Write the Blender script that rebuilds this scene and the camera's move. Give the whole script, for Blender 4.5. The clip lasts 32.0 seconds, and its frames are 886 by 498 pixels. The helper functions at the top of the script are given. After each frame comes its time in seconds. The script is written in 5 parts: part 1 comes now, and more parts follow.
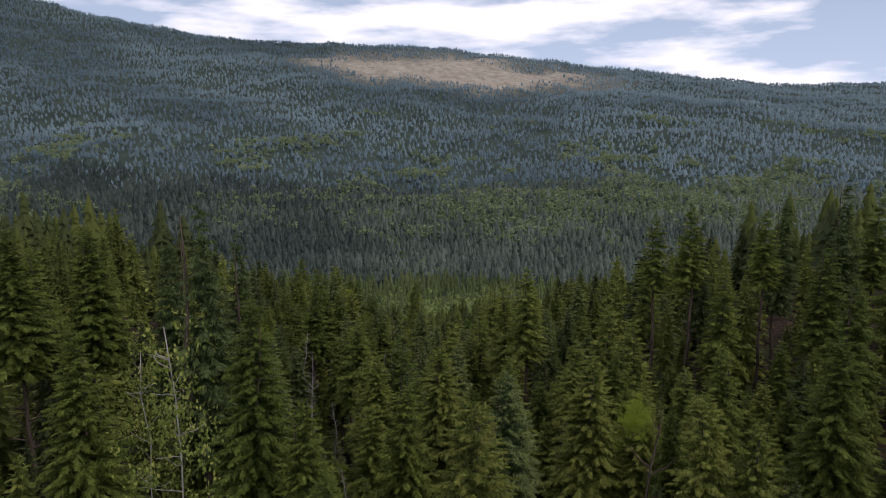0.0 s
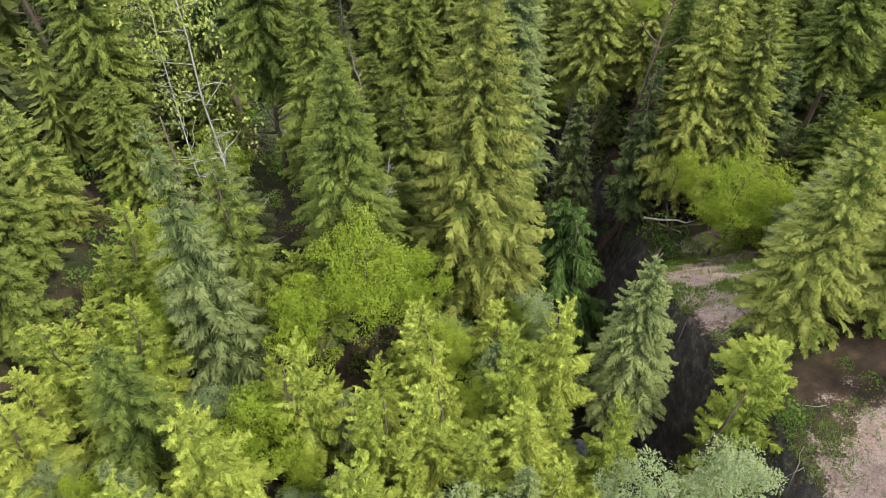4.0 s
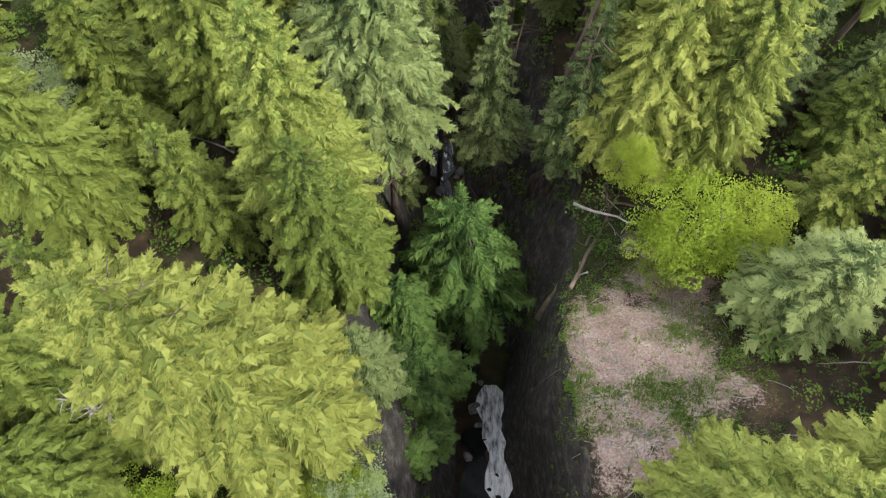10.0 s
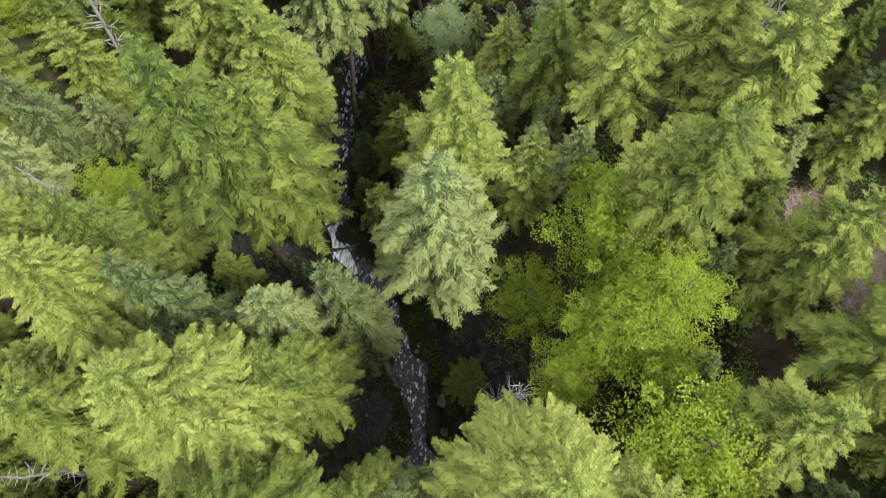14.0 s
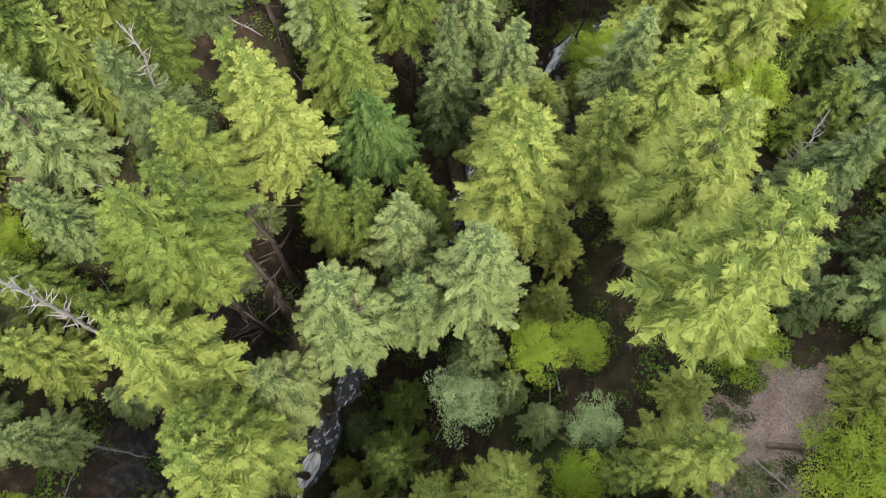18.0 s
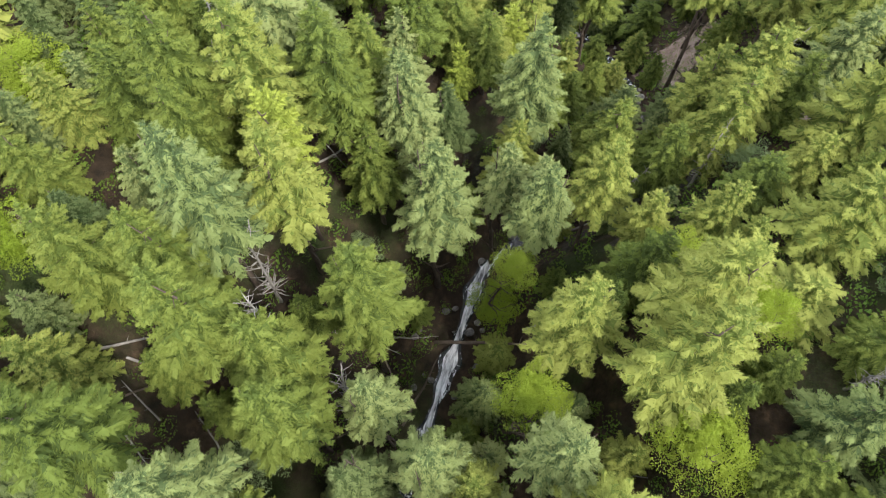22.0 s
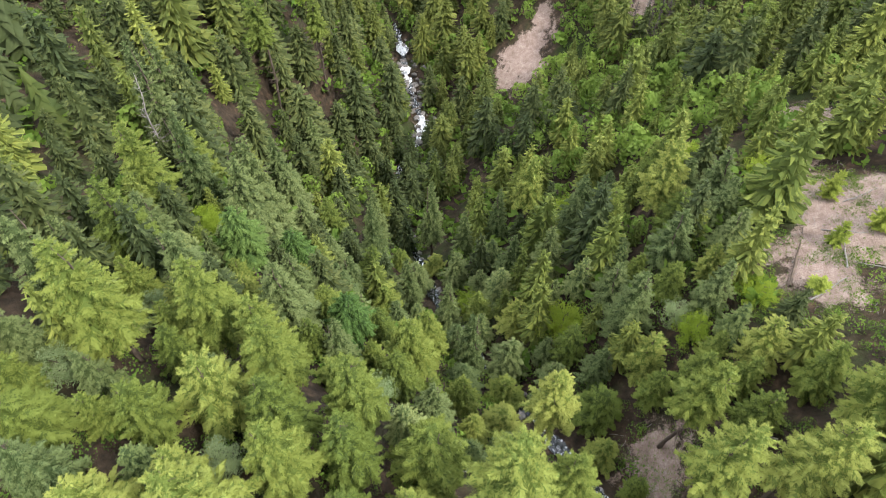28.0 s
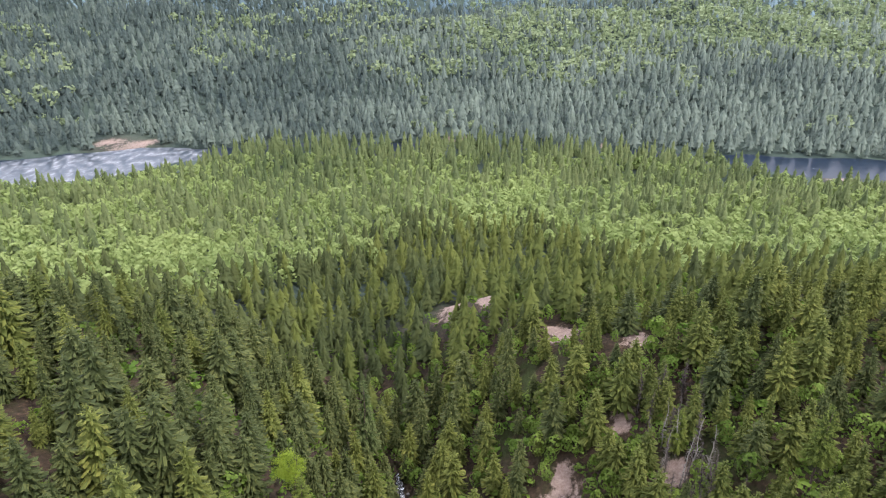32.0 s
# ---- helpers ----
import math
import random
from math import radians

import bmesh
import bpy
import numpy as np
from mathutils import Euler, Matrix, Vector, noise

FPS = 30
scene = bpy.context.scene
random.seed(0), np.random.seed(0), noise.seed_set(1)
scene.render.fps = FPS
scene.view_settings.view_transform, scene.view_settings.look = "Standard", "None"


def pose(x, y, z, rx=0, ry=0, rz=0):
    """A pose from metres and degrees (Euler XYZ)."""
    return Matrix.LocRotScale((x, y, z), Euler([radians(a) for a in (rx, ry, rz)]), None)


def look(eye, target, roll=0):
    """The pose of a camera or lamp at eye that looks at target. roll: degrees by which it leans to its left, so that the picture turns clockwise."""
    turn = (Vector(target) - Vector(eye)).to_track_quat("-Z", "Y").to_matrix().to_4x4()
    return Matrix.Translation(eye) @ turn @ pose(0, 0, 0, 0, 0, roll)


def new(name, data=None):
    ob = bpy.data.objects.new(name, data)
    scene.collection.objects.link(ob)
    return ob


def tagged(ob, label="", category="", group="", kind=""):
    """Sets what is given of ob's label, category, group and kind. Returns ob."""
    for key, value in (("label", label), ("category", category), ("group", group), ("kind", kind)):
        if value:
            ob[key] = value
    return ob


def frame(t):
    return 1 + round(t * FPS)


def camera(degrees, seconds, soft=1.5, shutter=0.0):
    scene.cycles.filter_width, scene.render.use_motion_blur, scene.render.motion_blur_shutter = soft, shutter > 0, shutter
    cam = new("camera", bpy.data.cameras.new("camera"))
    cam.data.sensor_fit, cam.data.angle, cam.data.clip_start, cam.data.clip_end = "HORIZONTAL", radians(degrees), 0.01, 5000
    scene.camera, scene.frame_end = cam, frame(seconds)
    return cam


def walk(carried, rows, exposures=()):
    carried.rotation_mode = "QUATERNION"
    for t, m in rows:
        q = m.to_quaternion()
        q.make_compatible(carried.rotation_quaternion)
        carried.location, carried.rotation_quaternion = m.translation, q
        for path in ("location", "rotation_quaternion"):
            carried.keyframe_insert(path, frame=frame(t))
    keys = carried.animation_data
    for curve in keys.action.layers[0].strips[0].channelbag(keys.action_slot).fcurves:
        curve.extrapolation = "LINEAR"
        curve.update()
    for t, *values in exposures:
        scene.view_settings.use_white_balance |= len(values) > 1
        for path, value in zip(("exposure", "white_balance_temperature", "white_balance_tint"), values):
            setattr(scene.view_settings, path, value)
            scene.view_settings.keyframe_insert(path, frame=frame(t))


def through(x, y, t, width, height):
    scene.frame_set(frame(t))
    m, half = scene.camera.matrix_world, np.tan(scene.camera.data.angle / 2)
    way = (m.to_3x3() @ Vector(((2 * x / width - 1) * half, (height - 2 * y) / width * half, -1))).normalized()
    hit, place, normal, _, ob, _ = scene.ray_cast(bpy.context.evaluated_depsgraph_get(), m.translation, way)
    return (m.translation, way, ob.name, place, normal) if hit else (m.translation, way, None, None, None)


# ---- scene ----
cam = camera(64.9, 32.0, soft=1.0, shutter=0.12)
PATH = [
    (0, (0.00, -0.00, 200.00), (0.000, 1.968, 199.643), -0.0),
    (0.5, (0.03, -0.08, 199.99), (0.026, 1.852, 199.463), 0.0),
    (1, (-0.03, -0.01, 199.95), (-0.034, 1.865, 199.261), -0.1),
    (1.5, (-0.04, 0.03, 199.93), (-0.047, 1.846, 199.084), -0.1),
    (2, (-0.01, 0.07, 199.89), (-0.025, 1.809, 198.910), -0.1),
    (2.5, (-0.00, 0.09, 199.87), (-0.015, 1.761, 198.769), -0.1),
    (3, (-0.00, 0.06, 199.86), (-0.015, 1.657, 198.650), -0.1),
    (3.5, (-0.03, 0.08, 199.84), (-0.044, 1.595, 198.536), -0.1),
    (4, (0.05, 0.28, 199.80), (0.031, 1.715, 198.406), -0.2),
    (4.5, (0.06, 0.99, 199.78), (0.046, 2.336, 198.299), -0.1),
    (6.5, (1.12, 8.61, 199.90), (1.088, 9.705, 198.227), -0.4),
    (7, (2.20, 10.92, 199.87), (2.185, 11.954, 198.166), 0.0),
    (7.5, (3.75, 13.13, 199.80), (3.740, 14.106, 198.050), 0.5),
    (8, (5.34, 15.56, 199.69), (5.326, 16.478, 197.908), 0.4),
    (8.5, (6.77, 18.51, 199.68), (6.762, 19.357, 197.864), 0.4),
    (9, (8.09, 21.80, 199.63), (8.073, 22.578, 197.793), -0.1),
    (9.5, (8.99, 25.36, 199.57), (8.973, 26.078, 197.703), -0.2),
    (10, (9.64, 29.20, 199.52), (9.623, 29.896, 197.641), -0.1),
    (10.5, (10.07, 33.17, 199.55), (10.059, 33.862, 197.670), 0.0),
    (11, (10.55, 37.53, 199.57), (10.527, 38.217, 197.694), -0.1),
    (11.5, (10.88, 41.74, 199.52), (10.861, 42.438, 197.641), 0.4),
    (12, (11.07, 45.99, 199.48), (11.044, 46.687, 197.606), 0.3),
    (12.5, (11.19, 50.54, 199.56), (11.113, 51.225, 197.682), 0.1),
    (13, (11.18, 55.20, 199.67), (11.079, 55.866, 197.792), -0.2),
    (13.5, (11.03, 59.87, 199.78), (10.925, 60.518, 197.895), -0.2),
    (14, (10.77, 64.34, 199.88), (10.668, 64.986, 197.986), -0.2),
    (14.5, (10.50, 68.61, 199.92), (10.405, 69.248, 198.028), -0.2),
    (15, (10.04, 73.14, 199.83), (9.963, 73.773, 197.937), 0.2),
    (15.5, (9.67, 77.58, 199.88), (9.602, 78.199, 197.976), 0.1),
    (17.5, (7.20, 91.85, 200.06), (6.907, 92.410, 198.162), -0.8),
    (18, (6.89, 94.97, 200.02), (6.564, 95.535, 198.130), -0.3),
    (18.5, (6.49, 98.09, 200.00), (6.163, 98.667, 198.115), -0.2),
    (19, (5.88, 101.11, 200.00), (5.544, 101.708, 198.121), 0.1),
    (19.5, (5.07, 104.15, 200.03), (4.726, 104.769, 198.162), 0.2),
    (20, (4.15, 107.13, 200.10), (3.800, 107.774, 198.235), 0.2),
    (20.5, (2.90, 110.43, 200.23), (2.546, 111.098, 198.375), 0.1),
    (21, (1.27, 114.14, 200.40), (0.939, 114.817, 198.553), 0.1),
    (21.5, (-0.46, 117.76, 200.56), (-0.730, 118.458, 198.704), 0.2),
    (22, (-2.20, 121.33, 200.60), (-2.410, 122.048, 198.747), 0.3),
    (22.5, (-3.84, 124.82, 200.62), (-3.981, 125.555, 198.760), 0.1),
    (23, (-5.31, 128.44, 200.72), (-5.397, 129.175, 198.863), 0.0),
    (23.5, (-6.57, 132.07, 200.84), (-6.596, 132.799, 198.975), -0.2),
    (24, (-7.61, 135.76, 201.01), (-7.628, 136.478, 199.139), -0.4),
    (24.5, (-8.61, 139.62, 201.13), (-8.625, 140.348, 199.264), 0.0),
    (25, (-9.41, 143.39, 201.23), (-9.418, 144.167, 199.382), 0.2),
    (25.5, (-10.08, 147.11, 201.32), (-10.087, 147.912, 199.488), 0.6),
    (27.5, (-11.61, 160.38, 200.97), (-11.638, 161.362, 199.223), 0.2),
    (28, (-11.99, 163.90, 200.91), (-12.018, 164.998, 199.242), 0.0),
    (28.5, (-12.29, 167.42, 200.84), (-12.330, 168.636, 199.254), -0.0),
    (29, (-12.57, 170.94, 200.79), (-12.612, 172.263, 199.289), -0.1),
    (29.5, (-12.93, 174.40, 200.75), (-12.969, 175.822, 199.344), -0.1),
    (30, (-13.23, 177.75, 200.73), (-13.278, 179.258, 199.420), -0.0),
    (30.5, (-13.44, 181.19, 200.70), (-13.488, 182.792, 199.503), -0.1),
    (31, (-13.71, 184.66, 200.67), (-13.761, 186.337, 199.578), -0.1),
    (31.5, (-13.78, 188.02, 200.62), (-13.833, 189.771, 199.650), -0.1),
    (32, (-13.89, 191.38, 200.60), (-13.945, 193.187, 199.745), -0.1),
]
walk(cam, [(t, look(eye, target, roll)) for t, eye, target, roll in PATH],
     exposures=((0.0, -1.68, 6500, 22), (0.5, -0.68, 6600, 22), (1.0, 0.16, 7100, 22), (1.5, 0.28, 6900, 24), (2.5, 0.46, 7000, 21), (4.0, 0.42, 6700, 13),
                (7.0, 0.45, 6500, 9), (9.5, 0.62, 6500, 11), (27.5, 0.6, 6500, 10), (30.0, 0.74, 6200, 18), (32.0, 0.22, 6350, 20)))

# ---- world and sun ----
SUN_EL, SUN_AZ = radians(52), radians(118)
world = bpy.data.worlds.new("sky")
scene.world = world
world.use_nodes = True
wt = world.node_tree
wt.nodes.clear()
w_out = wt.nodes.new("ShaderNodeOutputWorld")
w_bg = wt.nodes.new("ShaderNodeBackground")
w_sky = wt.nodes.new("ShaderNodeTexSky")
w_sky.sky_type = "NISHITA"
w_sky.sun_disc = False
w_sky.sun_elevation = SUN_EL
w_sky.sun_rotation = SUN_AZ
w_co = wt.nodes.new("ShaderNodeTexCoord")
w_map = wt.nodes.new("ShaderNodeMapping")
w_map.inputs["Scale"].default_value = (1.0, 1.0, 4.5)
w_noise = wt.nodes.new("ShaderNodeTexNoise")
w_noise.inputs["Scale"].default_value = 2.6
w_noise.inputs["Detail"].default_value = 7.0
w_noise.inputs["Roughness"].default_value = 0.55
w_ramp = wt.nodes.new("ShaderNodeValToRGB")
w_ramp.color_ramp.elements[0].position = 0.46
w_ramp.color_ramp.elements[1].position = 0.57
w_mix = wt.nodes.new("ShaderNodeMixRGB")
w_mix.inputs["Color2"].default_value = (25, 25.2, 25.8, 1.0)
wt.links.new(w_co.outputs["Generated"], w_map.inputs["Vector"])
wt.links.new(w_map.outputs["Vector"], w_noise.inputs["Vector"])
wt.links.new(w_noise.outputs["Fac"], w_ramp.inputs["Fac"])
# pale blue haze between the clouds towards the horizon
w_sep = wt.nodes.new("ShaderNodeSeparateXYZ")
w_haze = wt.nodes.new("ShaderNodeMapRange")
w_haze.inputs["From Min"].default_value, w_haze.inputs["From Max"].default_value = 0.0, 0.5
w_haze.inputs["To Min"].default_value, w_haze.inputs["To Max"].default_value = 0.9, 0.0
w_low = wt.nodes.new("ShaderNodeMixRGB")
w_low.inputs["Color2"].default_value = (12.5, 16.0, 20.5, 1.0)
wt.links.new(w_co.outputs["Generated"], w_sep.inputs[0])
wt.links.new(w_sep.outputs["Z"], w_haze.inputs["Value"])
wt.links.new(w_haze.outputs["Result"], w_low.inputs["Fac"])
wt.links.new(w_sky.outputs["Color"], w_low.inputs["Color1"])
wt.links.new(w_ramp.outputs["Color"], w_mix.inputs["Fac"])
wt.links.new(w_low.outputs["Color"], w_mix.inputs["Color1"])
wt.links.new(w_mix.outputs["Color"], w_bg.inputs["Color"])
w_bg.inputs["Strength"].default_value = 0.15
wt.links.new(w_bg.outputs["Background"], w_out.inputs["Surface"])

sun = new("sun", bpy.data.lights.new("sun", "SUN"))
sun.data.energy = 3.0
sun.data.angle = radians(9)
sun.data.color = (1.0, 0.96, 0.88)
sun.matrix_world = look((math.sin(SUN_AZ) * 50, math.cos(SUN_AZ) * 50, 60 + 50 * math.tan(SUN_EL)), (0, 0, 60))

# ---- materials ----
def material(name, rough=0.9):
    m = bpy.data.materials.new(name)
    m.use_nodes = True
    b = m.node_tree.nodes["Principled BSDF"]
    b.inputs["Roughness"].default_value = rough
    b.inputs["Specular IOR Level"].default_value = 0.25
    return m, m.node_tree, b


def ramp(nt, fac, *stops):
    r = nt.nodes.new("ShaderNodeValToRGB")
    while len(r.color_ramp.elements) < len(stops):
        r.color_ramp.elements.new(0.5)
    for e, (p, c) in zip(r.color_ramp.elements, stops):
        e.position, e.color = p, (*c, 1.0)
    nt.links.new(fac, r.inputs["Fac"])
    return r.outputs["Color"]


def noise_of(nt, scale, detail=4.0, rough=0.6, coord="Object", stretch=(1, 1, 1)):
    c = nt.nodes.new("ShaderNodeTexCoord")
    mp = nt.nodes.new("ShaderNodeMapping")
    mp.inputs["Scale"].default_value = stretch
    n = nt.nodes.new("ShaderNodeTexNoise")
    n.inputs["Scale"].default_value, n.inputs["Detail"].default_value, n.inputs["Roughness"].default_value = scale, detail, rough
    nt.links.new(c.outputs[coord], mp.inputs["Vector"])
    nt.links.new(mp.outputs["Vector"], n.inputs["Vector"])
    return n.outputs["Fac"]


def maths(nt, op, a, b):
    n = nt.nodes.new("ShaderNodeMath")
    n.operation = op
    for i, v in enumerate((a, b)):
        if isinstance(v, (int, float)):
            n.inputs[i].default_value = v
        else:
            nt.links.new(v, n.inputs[i])
    return n.outputs[0]


def mixed(nt, fac, a, b, blend="MIX"):
    n = nt.nodes.new("ShaderNodeMixRGB")
    n.blend_type = blend
    for i, v in zip(("Fac", "Color1", "Color2"), (fac, a, b)):
        if isinstance(v, (int, float)):
            n.inputs[i].default_value = v
        elif isinstance(v, tuple):
            n.inputs[i].default_value = (*v, 1.0)
        else:
            nt.links.new(v, n.inputs[i])
    return n.outputs["Color"]


def bumped(nt, b, height, strength, dist=0.1):
    n = nt.nodes.new("ShaderNodeBump")
    n.inputs["Strength"].default_value, n.inputs["Distance"].default_value = strength, dist
    nt.links.new(height, n.inputs["Height"])
    nt.links.new(n.outputs["Normal"], b.inputs["Normal"])


def leaf_material(name, dark, light, through=0.27, per_tree=True):
    """Leaves or needles: the colour runs from dark to light by tree and by sprig; some light passes through."""
    m, nt, b = material(name, 0.75)
    if per_tree:
        pick = nt.nodes.new("ShaderNodeObjectInfo").outputs["Random"]
    else:
        at = nt.nodes.new("ShaderNodeAttribute")
        at.attribute_name = "tint"
        pick = at.outputs["Fac"]
    isl = nt.nodes.new("ShaderNodeNewGeometry").outputs["Random Per Island"]
    nz = noise_of(nt, 0.9, 3.0)
    fac = maths(nt, "ADD", maths(nt, "MULTIPLY", pick, 0.5), maths(nt, "ADD", maths(nt, "MULTIPLY", isl, 0.14), maths(nt, "MULTIPLY", nz, 0.38)))
    col = ramp(nt, fac, (0.1, dark), (0.9, light))
    nt.links.new(col, b.inputs["Base Color"])
    tr = nt.nodes.new("ShaderNodeBsdfTranslucent")
    nt.links.new(col, tr.inputs["Color"])
    mx = nt.nodes.new("ShaderNodeMixShader")
    mx.inputs["Fac"].default_value = through
    nt.links.new(b.outputs["BSDF"], mx.inputs[1])
    nt.links.new(tr.outputs["BSDF"], mx.inputs[2])
    nt.links.new(mx.outputs["Shader"], nt.nodes["Material Output"].inputs["Surface"])
    return m


LEAF = {
    "fir": (leaf_material("fir_needles", (0.05, 0.08, 0.016), (0.125, 0.17, 0.03)), leaf_material("fir_new_growth", (0.105, 0.15, 0.026), (0.215, 0.255, 0.05))),
    "spruce": (leaf_material("spruce_needles", (0.04, 0.07, 0.02), (0.095, 0.13, 0.04)), leaf_material("spruce_new_growth", (0.09, 0.13, 0.045), (0.20, 0.24, 0.085))),
    "cedar": (leaf_material("cedar_sprays", (0.034, 0.076, 0.018), (0.078, 0.135, 0.032)), leaf_material("cedar_tips", (0.07, 0.14, 0.03), (0.15, 0.225, 0.055))),
    "ripe": (leaf_material("olive_needles", (0.07, 0.10, 0.018), (0.135, 0.165, 0.032)), leaf_material("olive_tips", (0.135, 0.165, 0.03), (0.245, 0.265, 0.058))),
    "pale": (leaf_material("pale_needles", (0.065, 0.105, 0.036), (0.135, 0.18, 0.062)), leaf_material("pale_tips", (0.165, 0.22, 0.07), (0.29, 0.33, 0.12))),
    "larch": (leaf_material("young_needles", (0.09, 0.135, 0.025), (0.185, 0.23, 0.045)), leaf_material("young_tips", (0.185, 0.23, 0.045), (0.33, 0.355, 0.085))),
    "sapling": (leaf_material("sapling_needles", (0.14, 0.20, 0.03), (0.26, 0.31, 0.05)), leaf_material("sapling_tips", (0.235, 0.30, 0.042), (0.40, 0.455, 0.085))),
    # sunlit_leaves: lighter copy of the same leaf, sun put into its colour.
    "lime": (leaf_material("young_leaves", (0.18, 0.265, 0.02), (0.33, 0.41, 0.05), 0.5), leaf_material("sunlit_leaves", (0.21, 0.31, 0.025), (0.35, 0.43, 0.06), 0.45)),
    "sage": (leaf_material("willow_leaves", (0.16, 0.24, 0.09), (0.28, 0.34, 0.16), 0.4), leaf_material("willow_tips", (0.20, 0.27, 0.115), (0.31, 0.37, 0.19), 0.4)),
}
STUFF_LEAF = {
    "near": leaf_material("wood_fir_needles", (0.062, 0.096, 0.02), (0.215, 0.245, 0.05), 0.22, False),
    "near_tips": leaf_material("wood_fir_tips", (0.12, 0.165, 0.031), (0.33, 0.35, 0.074), 0.25, False),
    "fir": leaf_material("stand_fir_needles", (0.042, 0.068, 0.015), (0.145, 0.17, 0.036), 0.18, False),
    "fir_tips": leaf_material("stand_fir_tips", (0.066, 0.097, 0.021), (0.225, 0.235, 0.05), 0.22, False),
    "spruce": leaf_material("stand_spruce_needles", (0.022, 0.038, 0.014), (0.09, 0.112, 0.032), 0.14, False),
    "spruce_tips": leaf_material("stand_spruce_tips", (0.036, 0.058, 0.019), (0.15, 0.165, 0.046), 0.16, False),
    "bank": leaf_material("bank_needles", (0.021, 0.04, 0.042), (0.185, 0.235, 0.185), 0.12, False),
    "valley": leaf_material("valley_needles", (0.046, 0.08, 0.03), (0.175, 0.215, 0.08), 0.2, False),
    "lime": leaf_material("stand_leaves", (0.19, 0.265, 0.085), (0.33, 0.405, 0.15), 0.42, False),
    # Mountain needles: the blue of distance haze is put into this colour.
    "far": leaf_material("hazed_needles", (0.058, 0.1, 0.122), (0.235, 0.335, 0.37), 0.12, False),
    "bush": leaf_material("bush_leaves", (0.08, 0.15, 0.022), (0.23, 0.32, 0.06), 0.4, False),
    "aspen": leaf_material("aspen_leaves", (0.14, 0.20, 0.105), (0.30, 0.365, 0.195), 0.3, False),
    "shrub": leaf_material("shrub_leaves", (0.05, 0.12, 0.015), (0.18, 0.27, 0.04), 0.35, False),
}


def bark_material(name, dark, light, scale):
    m, nt, b = material(name, 0.92)
    nz = noise_of(nt, scale, 6.0, 0.65, stretch=(1, 1, 0.18))
    nt.links.new(ramp(nt, nz, (0.3, dark), (0.7, light)), b.inputs["Base Color"])
    bumped(nt, b, nz, 0.6, 0.05)
    return m


BARK = bark_material("conifer_bark", (0.045, 0.033, 0.025), (0.15, 0.115, 0.09), 6.0)
# Inner twigs and needles with shade put into the colour; no face uses it.
TWIGS = bark_material("shaded_inner_needles", (0.018, 0.026, 0.011), (0.06, 0.075, 0.03), 3.0)
DEADWOOD = bark_material("weathered_wood", (0.15, 0.135, 0.12), (0.40, 0.375, 0.345), 5.0)
ROTWOOD = bark_material("fallen_log_bark", (0.05, 0.037, 0.028), (0.20, 0.155, 0.12), 5.0)
BURNT = bark_material("dead_brown_wood", (0.05, 0.042, 0.038), (0.15, 0.127, 0.118), 5.0)
BIRCHBARK = bark_material("birch_bark", (0.16, 0.145, 0.13), (0.46, 0.44, 0.40), 4.0)


